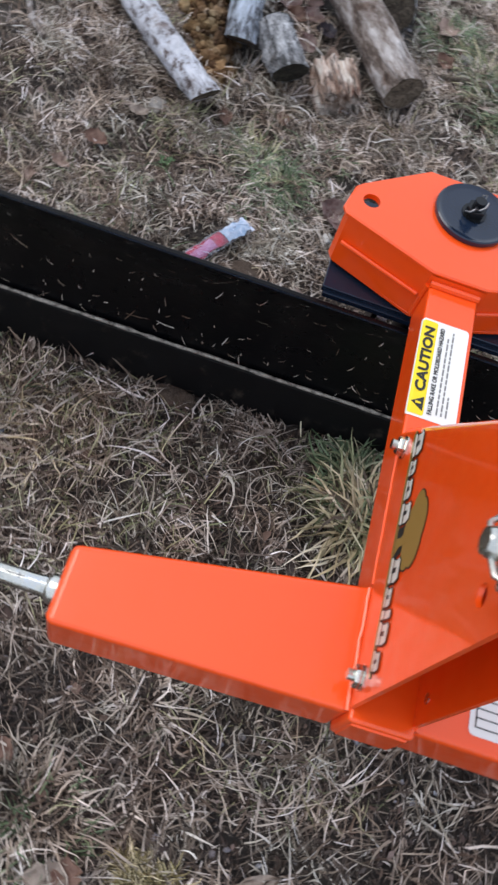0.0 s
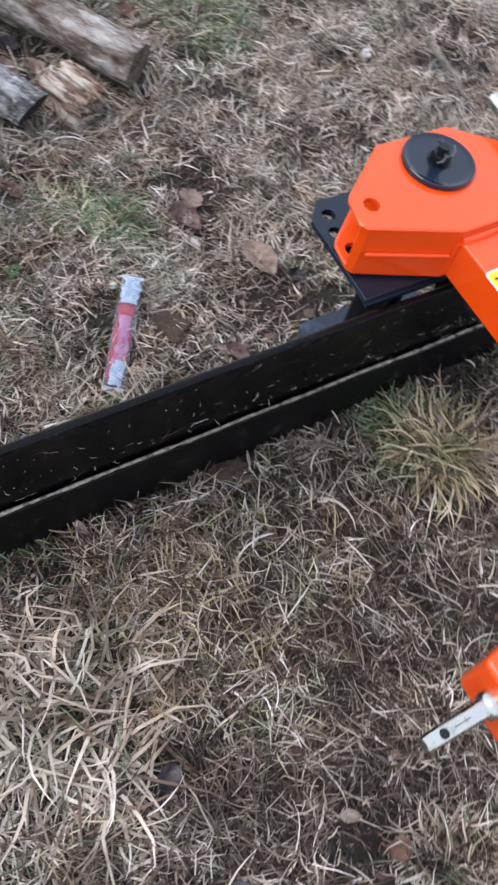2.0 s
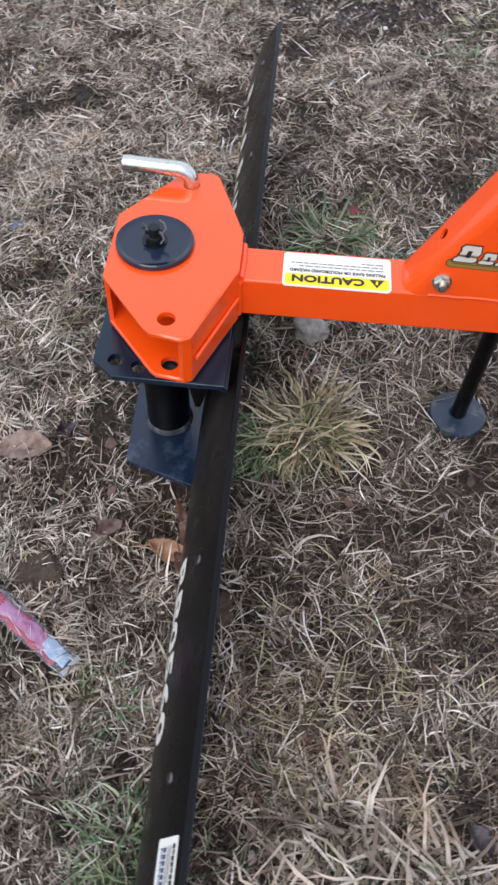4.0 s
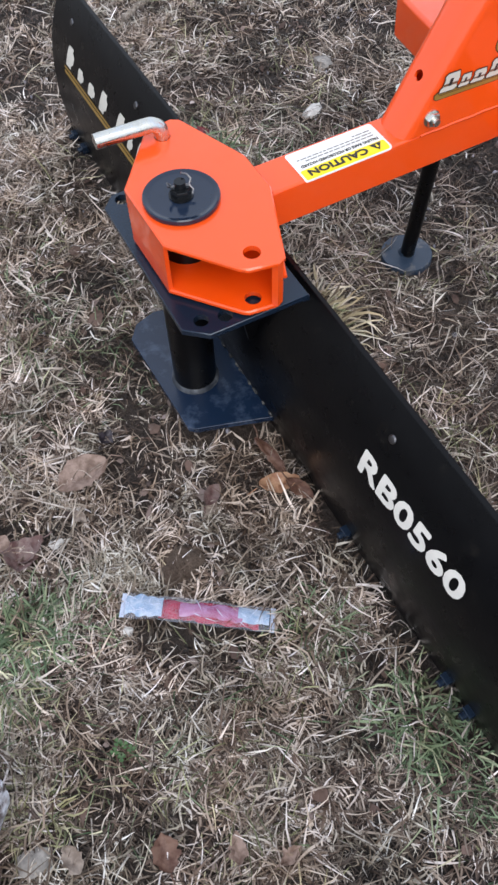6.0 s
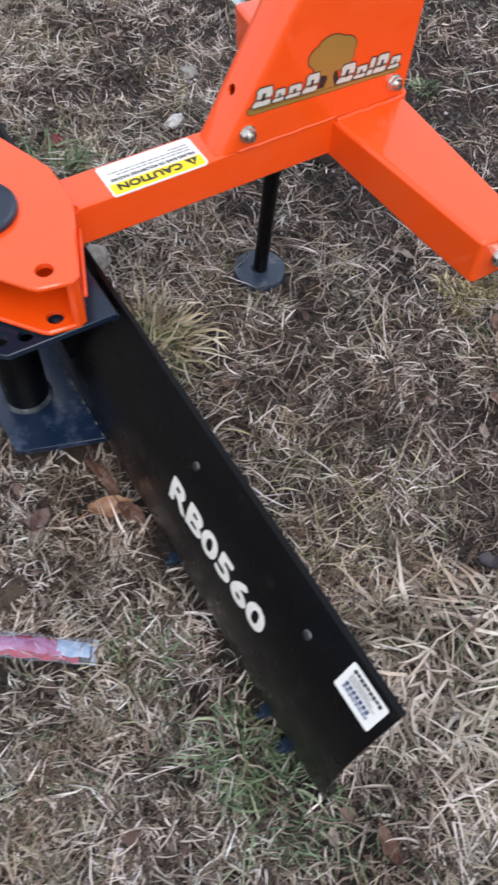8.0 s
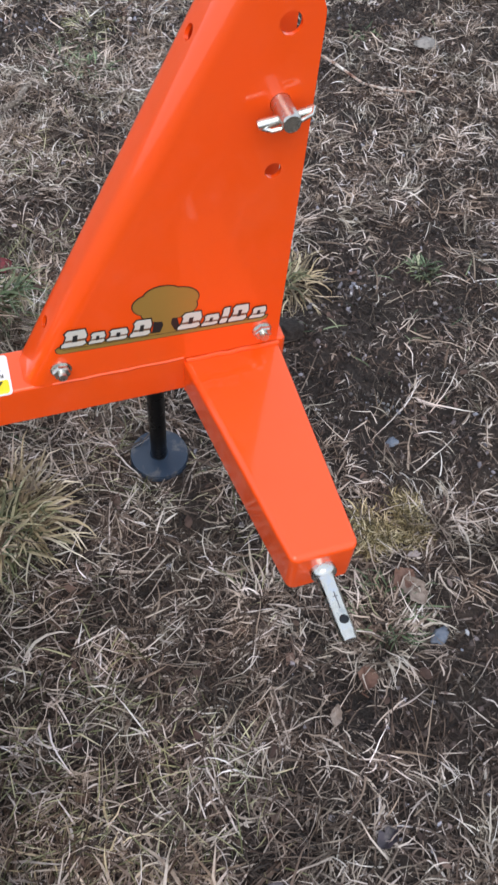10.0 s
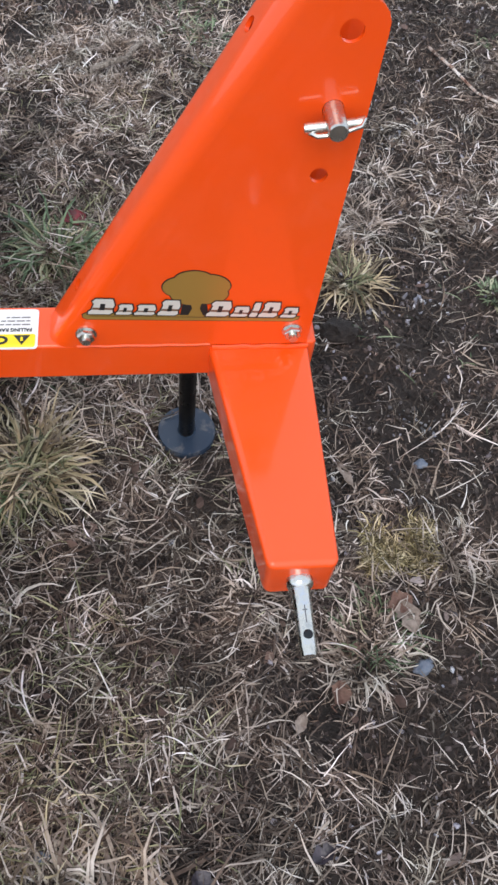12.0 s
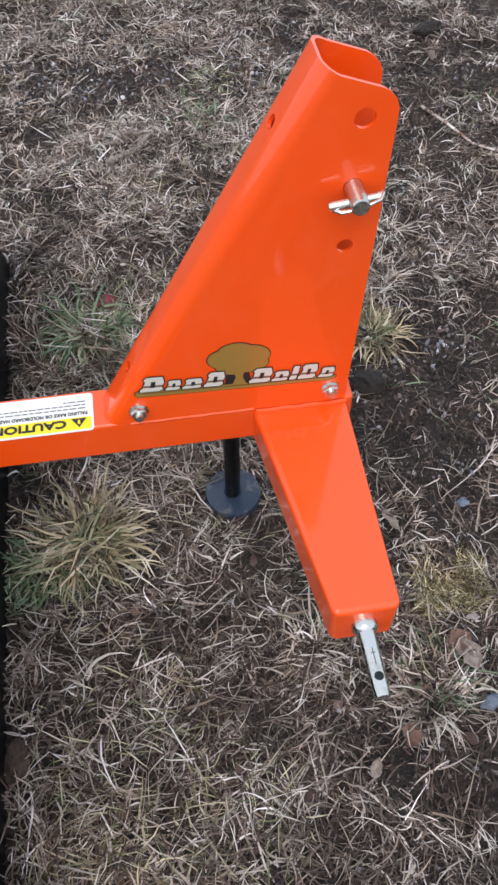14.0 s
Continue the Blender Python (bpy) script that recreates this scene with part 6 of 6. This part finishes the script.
def tuft(x, y, r, count, length, mat, label, rise=(0.35, 1.35), droop=(0.9, 2.2), wide=(0.002, 0.0045), spread=0.75):
    """A clump whose blades spread from its middle."""
    a, q = rng.uniform(0, 6.283, count), np.sqrt(rng.random(count)) * r
    px, py = x + np.cos(a) * q, y + np.sin(a) * q
    head = a + rng.normal(0, spread, count)
    up = rng.uniform(*rise, count) * (1 - 0.35 * q / r)
    return blades("grass_tuft", mat, px, py, head, length * rng.uniform(0.3, 1.15, count), rng.uniform(*wide, count), up, rng.uniform(*droop, count), label, "grass tuft", kink=0.24, steps=5, curl=0.1)


tuft(0.252, 0.058, 0.06, 310, 0.11, TUFT_STRAW, "spreading tuft of yellowed and green grass", (0.45, 1.35), (0.9, 2.0), (0.0038, 0.0072), 0.5)
tuft(0.265, 0.07, 0.05, 50, 0.105, BLEACHED, "bleached blades in a yellowed grass tuft", (0.3, 1.2), (0.8, 1.8), (0.003, 0.006), 0.5)
tuft(0.215, 0.03, 0.055, 190, 0.1, OLIVE, "olive green blades in a yellowed grass tuft", (0.5, 1.3), (0.9, 2.0), (0.003, 0.006), 0.6)
tuft(0.17, 0.012, 0.045, 150, 0.085, GREEN, "broad green blades beside the cutting edge", (0.5, 1.3), (0.9, 2.0), (0.0035, 0.0065))
tuft(0.35, -0.67, 0.11, 200, 0.13, BLEACHED, "large tuft of bleached long dead grass", (0.2, 1.0), (0.7, 1.7), (0.0042, 0.0078), 0.9)
for k in range(6):
    tuft(0.35 + 0.1 * math.cos(k * 1.05), -0.68 + 0.09 * math.sin(k * 1.05), 0.03, 24, 0.16, BLEACHED, "sheaf of long bleached stalks of dead grass", (0.2, 1.0), (0.6, 1.6), (0.0044, 0.008), 0.5)
tuft(0.52, -0.77, 0.11, 200, 0.1, PALE_STRAW, "tuft of bleached long dead grass", (0.0, 0.7), (0.3, 1.4), (0.0024, 0.0055), 1.6)
tuft(0.25, -0.8, 0.12, 240, 0.11, PALE_STRAW, "tuft of bleached long dead grass", (0.0, 0.7), (0.3, 1.4), (0.0024, 0.0055), 1.6)
tuft(0.27, -0.53, 0.09, 110, 0.08, TUFT_STRAW, "loose yellowed grass beside the blade", (0.1, 0.8), (0.3, 1.4), (0.0024, 0.005), 1.4)
tuft(0.872, 0.464, 0.04, 190, 0.1, TUFT_STRAW, "small bleached grass tuft on bare soil", (0.3, 1.2), (0.8, 1.9), (0.003, 0.0055), 0.5)
tuft(0.85, 0.468, 0.035, 80, 0.085, OLIVE, "olive green blades in a small tuft", (0.4, 1.3), (0.8, 1.9), (0.003, 0.0055))
tuft(0.266, 0.555, 0.055, 210, 0.105, GREEN, "low green grass tuft in dead grass", (0.3, 1.2), (0.6, 1.8), (0.004, 0.0075), 0.6)
tuft(0.275, 0.56, 0.05, 50, 0.1, OLIVE, "olive blades in a low green tuft", (0.3, 1.2), (0.6, 1.8), (0.004, 0.007), 0.6)
tuft(-0.425, -0.255, 0.045, 200, 0.07, GREEN, "low green grass tuft near a packet", (0.3, 1.2), (0.6, 1.8), (0.003, 0.0055))
tuft(-0.478, -0.312, 0.038, 130, 0.065, OLIVE, "yellow-green grass tuft near a packet", (0.3, 1.2), (0.6, 1.8), (0.0025, 0.0045))
tuft(0.05, -0.713, 0.07, 130, 0.075, GREEN, "green grass tuft at the blade's end")
tuft(0.02, -0.64, 0.05, 120, 0.07, GREEN, "low green grass behind the blade's end", (0.3, 1.2), (0.6, 1.8), (0.0028, 0.005))
tuft(-0.51, -0.492, 0.04, 90, 0.06, OLIVE, "yellow-green grass beside the birch log", (0.3, 1.2), (0.6, 1.8), (0.0025, 0.0045))
tuft(-0.983, 0.13, 0.07, 260, 0.075, OLIVE, "yellow-green grass patch beside the wood pile", (0.3, 1.2), (0.6, 1.8), (0.0024, 0.0048))
tuft(-1.093, 0.03, 0.07, 260, 0.08, GREEN, "green grass beside the flaky log", (0.3, 1.2), (0.6, 1.8), (0.0024, 0.0048))
tuft(-0.91, 0.2, 0.1, 420, 0.075, GREEN, "green grass patch beside the wood pile", (0.3, 1.2), (0.6, 1.8), (0.0024, 0.0048))
tuft(0.929, 0.606, 0.05, 120, 0.075, PALE_STRAW, "ragged straw tuft on bare soil")
tuft(0.608, -0.199, 0.04, 90, 0.07, PALE_STRAW, "small bleached straw tuft")
tuft(0.777, -0.306, 0.06, 180, 0.075, PALE_STRAW, "bleached straw tuft beside bare soil")
tuft(-0.347, 0.224, 0.08, 200, 0.07, PALE_STRAW, "bleached straw tuft behind the blade")
for sx, sy, sr, count in ((-1.04, 0.58, 0.16, 520), (-0.88, 0.74, 0.14, 380), (-1.18, 0.72, 0.16, 420), (-0.3, 0.78, 0.14, 380), (-0.12, 0.92, 0.12, 300), (-0.05, 0.7, 0.1, 200)):
    tuft(sx, sy, sr, count, 0.055, PALE_STRAW, "bleached straw lying in the dead lawn", (0.0, 0.6), (0.2, 1.2), (0.002, 0.0042), 2.0)
tuft(-0.62, -0.13, 0.09, 220, 0.06, PALE_STRAW, "bleached straw patch near the logs", (0.0, 0.7), (0.3, 1.4), (0.002, 0.004), 1.5)
tuft(-0.4, 0.05, 0.1, 240, 0.06, PALE_STRAW, "bleached straw patch behind the blade", (0.0, 0.7), (0.3, 1.4), (0.002, 0.004), 1.5)
count = 1500
hub = rng.integers(0, 11, count)
ha, hr = rng.uniform(0, 6.283, 11), np.sqrt(rng.random(11)) * 0.06
a, q = rng.uniform(0, 6.283, count), rng.random(count) ** 0.7 * 0.016
x, y = 0.858 + np.cos(ha[hub]) * hr[hub] * 1.2 + np.cos(a) * q, -0.122 + np.sin(ha[hub]) * hr[hub] * 0.75 + np.sin(a) * q
blades("moss_clump", MOSS, x, y, a + rng.normal(0, 0.8, count), rng.uniform(0.012, 0.045, count), rng.uniform(0.0016, 0.0034, count), rng.uniform(0.3, 1.4, count), rng.uniform(0.5, 2.4, count), "yellow-green mossy clump on bare soil", "moss", curl=0.5)
for sx, sy, count, span in ((1.227, 0.906, 46, 0.14), (0.988, 0.782, 90, 0.1), (1.209, 0.658, 26, 0.12), (1.113, 0.631, 22, 0.11), (1.311, 0.811, 24, 0.1), (0.608, 1.69, 70, 0.12), (0.49, 1.8, 60, 0.11), (0.523, 1.393, 40, 0.1), (1.054, 0.261, 26, 0.08)):
    tuft(sx, sy, 0.03, count, span, PALE_STRAW, "loose bleached straw stalks on bare soil", (0.0, 0.55), (0.1, 0.9), (0.0018, 0.0036), 1.0)
tuft(1.173, 0.423, 0.028, 80, 0.035, GREEN, "small green weed on bare soil", (0.3, 1.2), (0.6, 2.0), (0.003, 0.006))
tuft(0.66, 1.498, 0.05, 140, 0.06, OLIVE, "yellow-green weed on bare soil", (0.3, 1.2), (0.6, 1.8), (0.0025, 0.005))
tuft(0.636, 1.311, 0.035, 60, 0.08, GREEN, "grey-green weed on bare soil", (0.2, 0.9), (0.3, 1.4), (0.003, 0.006))
tuft(1.394, 1.314, 0.04, 50, 0.035, GREEN, "sparse green weed on bare soil", (0.3, 1.2), (0.6, 2.0), (0.002, 0.004))
tuft(0.925, -0.17, 0.05, 46, 0.11, PALE_STRAW, "dry curled stems beside a mossy clump", (0.0, 0.6), (0.2, 1.0), (0.002, 0.004), 1.2)
tuft(0.953, -0.138, 0.04, 60, 0.07, PALE_STRAW, "straw tuft beside a mossy clump", (0.1, 0.9), (0.4, 1.4))
tuft(0.913, 0.674, 0.04, 80, 0.06, PALE_STRAW, "thin straw tuft on bare soil")

for lx, ly, lr in ((-0.715, -0.425, 0.03), (-0.665, -0.31, 0.03), (-0.65, -0.382, 0.07), (-0.688, -0.262, 0.05), (-0.784, -0.159, 0.06), (-0.632, -0.519, 0.06), (-0.803, -0.288, 0.07), (-0.928, -0.255, 0.08), (-0.974, -0.373, 0.08), (-0.706, -0.059, 0.06), (-0.784, -0.667, 0.08)):
    tuft(lx, ly, lr, 170, 0.1, STRAW, "dead straw caught round the logs", (0.2, 1.2), (0.5, 1.9))
for gx, gy, gr in ((-0.466, -0.328, 0.06), (-0.358, -0.271, 0.05), (-0.542, -0.206, 0.07), (-0.965, 0.187, 0.08), (-0.84, 0.152, 0.07), (-1.023, 0.032, 0.06), (0.8, -0.266, 0.05), (0.553, 1.359, 0.06), (-0.027, -0.45, 0.04)):
    tuft(gx, gy, gr, 75, 0.065, GREEN, "low green grass in dead lawn", (0.3, 1.3), (0.5, 1.8), (0.0018, 0.0036))

# scraps of leaves among the grass
count = 8500
x, y = rng.uniform(-1.4, 1.5, count), rng.uniform(-1.1, 1.7, count)
keep = clear_of_things(x, y) & ((x < 0.5) | (rng.random(count) < 0.45))
x, y = x[keep], y[keep]
zz = ground_of(x, y)
verts, faces = [], []
for k in range(len(x)):
    a, L = rng.uniform(0, 6.28), rng.gamma(2.2, 0.002)
    w, e = L * rng.uniform(0.3, 0.8), rng.uniform(-0.35, 0.35)
    c, sn = math.cos(a), math.sin(a)
    at = len(verts)
    for u, v, q in ((-1, 0, 0.0), (-0.3, -1, 0.15), (0.5, -0.7, 0.3), (1, 0.1, 0.1), (0.4, 0.8, 0.25), (-0.4, 0.9, 0.1)):
        u, v = u * L * rng.uniform(0.8, 1.2), v * w * rng.uniform(0.7, 1.2)
        verts.append((x[k] + u * c - v * sn, y[k] + u * sn + v * c, zz[k] + 0.006 + q * L + e * u))
    faces += [(at, at + 1, at + 2, at + 5), (at + 5, at + 2, at + 3, at + 4)]
me = bpy.data.meshes.new("leaf_litter")
me.from_pydata(verts, [], faces)
me.materials.append(LITTER)
tagged(new("leaf_litter", me), "small brown scraps of dry leaves", "leaf litter", kind="stuff")

# straw bits stuck to the front of the board
count = 340
y = rng.uniform(-0.75, 0.75, count)
z = rng.uniform(0.085, 0.33, count) ** 1.0
z = np.where(rng.random(count) < 0.35, rng.uniform(0.075, 0.12, count), z)
sz = np.array([back_x(v) for v in z])
front = sz + np.array([thick(v) for v in z]) + 0.0012
x = front + BOARD_X
yy = y + BOARD_Y
verts, faces = [], []
for k in range(count):
    ang, L, w = rng.uniform(0, 3.14), rng.gamma(2.0, 0.0026), rng.uniform(0.0003, 0.0009)
    t = (back_x(z[k] + 0.004) - back_x(z[k] - 0.004)) / 0.008
    up = Vector((t, 0, 1)).normalized()
    side = Vector((0, 1, 0))
    d = side * math.cos(ang) + up * math.sin(ang)
    c = up * math.cos(ang) - side * math.sin(ang)
    p = Vector((x[k], yy[k], z[k] + BOARD_Z))
    lift = up.cross(side) * (-0.0015)
    at = len(verts)
    for q in (p - d * L - c * w, p - d * L + c * w, p + d * L * 0.2 + c * w + lift, p + d * L * 0.2 - c * w + lift, p + d * L):
        verts.append(tuple(q))
    faces += [(at, at + 1, at + 2, at + 3), (at + 3, at + 2, at + 4)]
me = bpy.data.meshes.new("stuck_straw")
me.from_pydata(verts, [], faces)
me.materials.append(PALE_STRAW)
tagged(new("stuck_straw", me), "bits of dry straw stuck to the moldboard", "straw", kind="stuff")
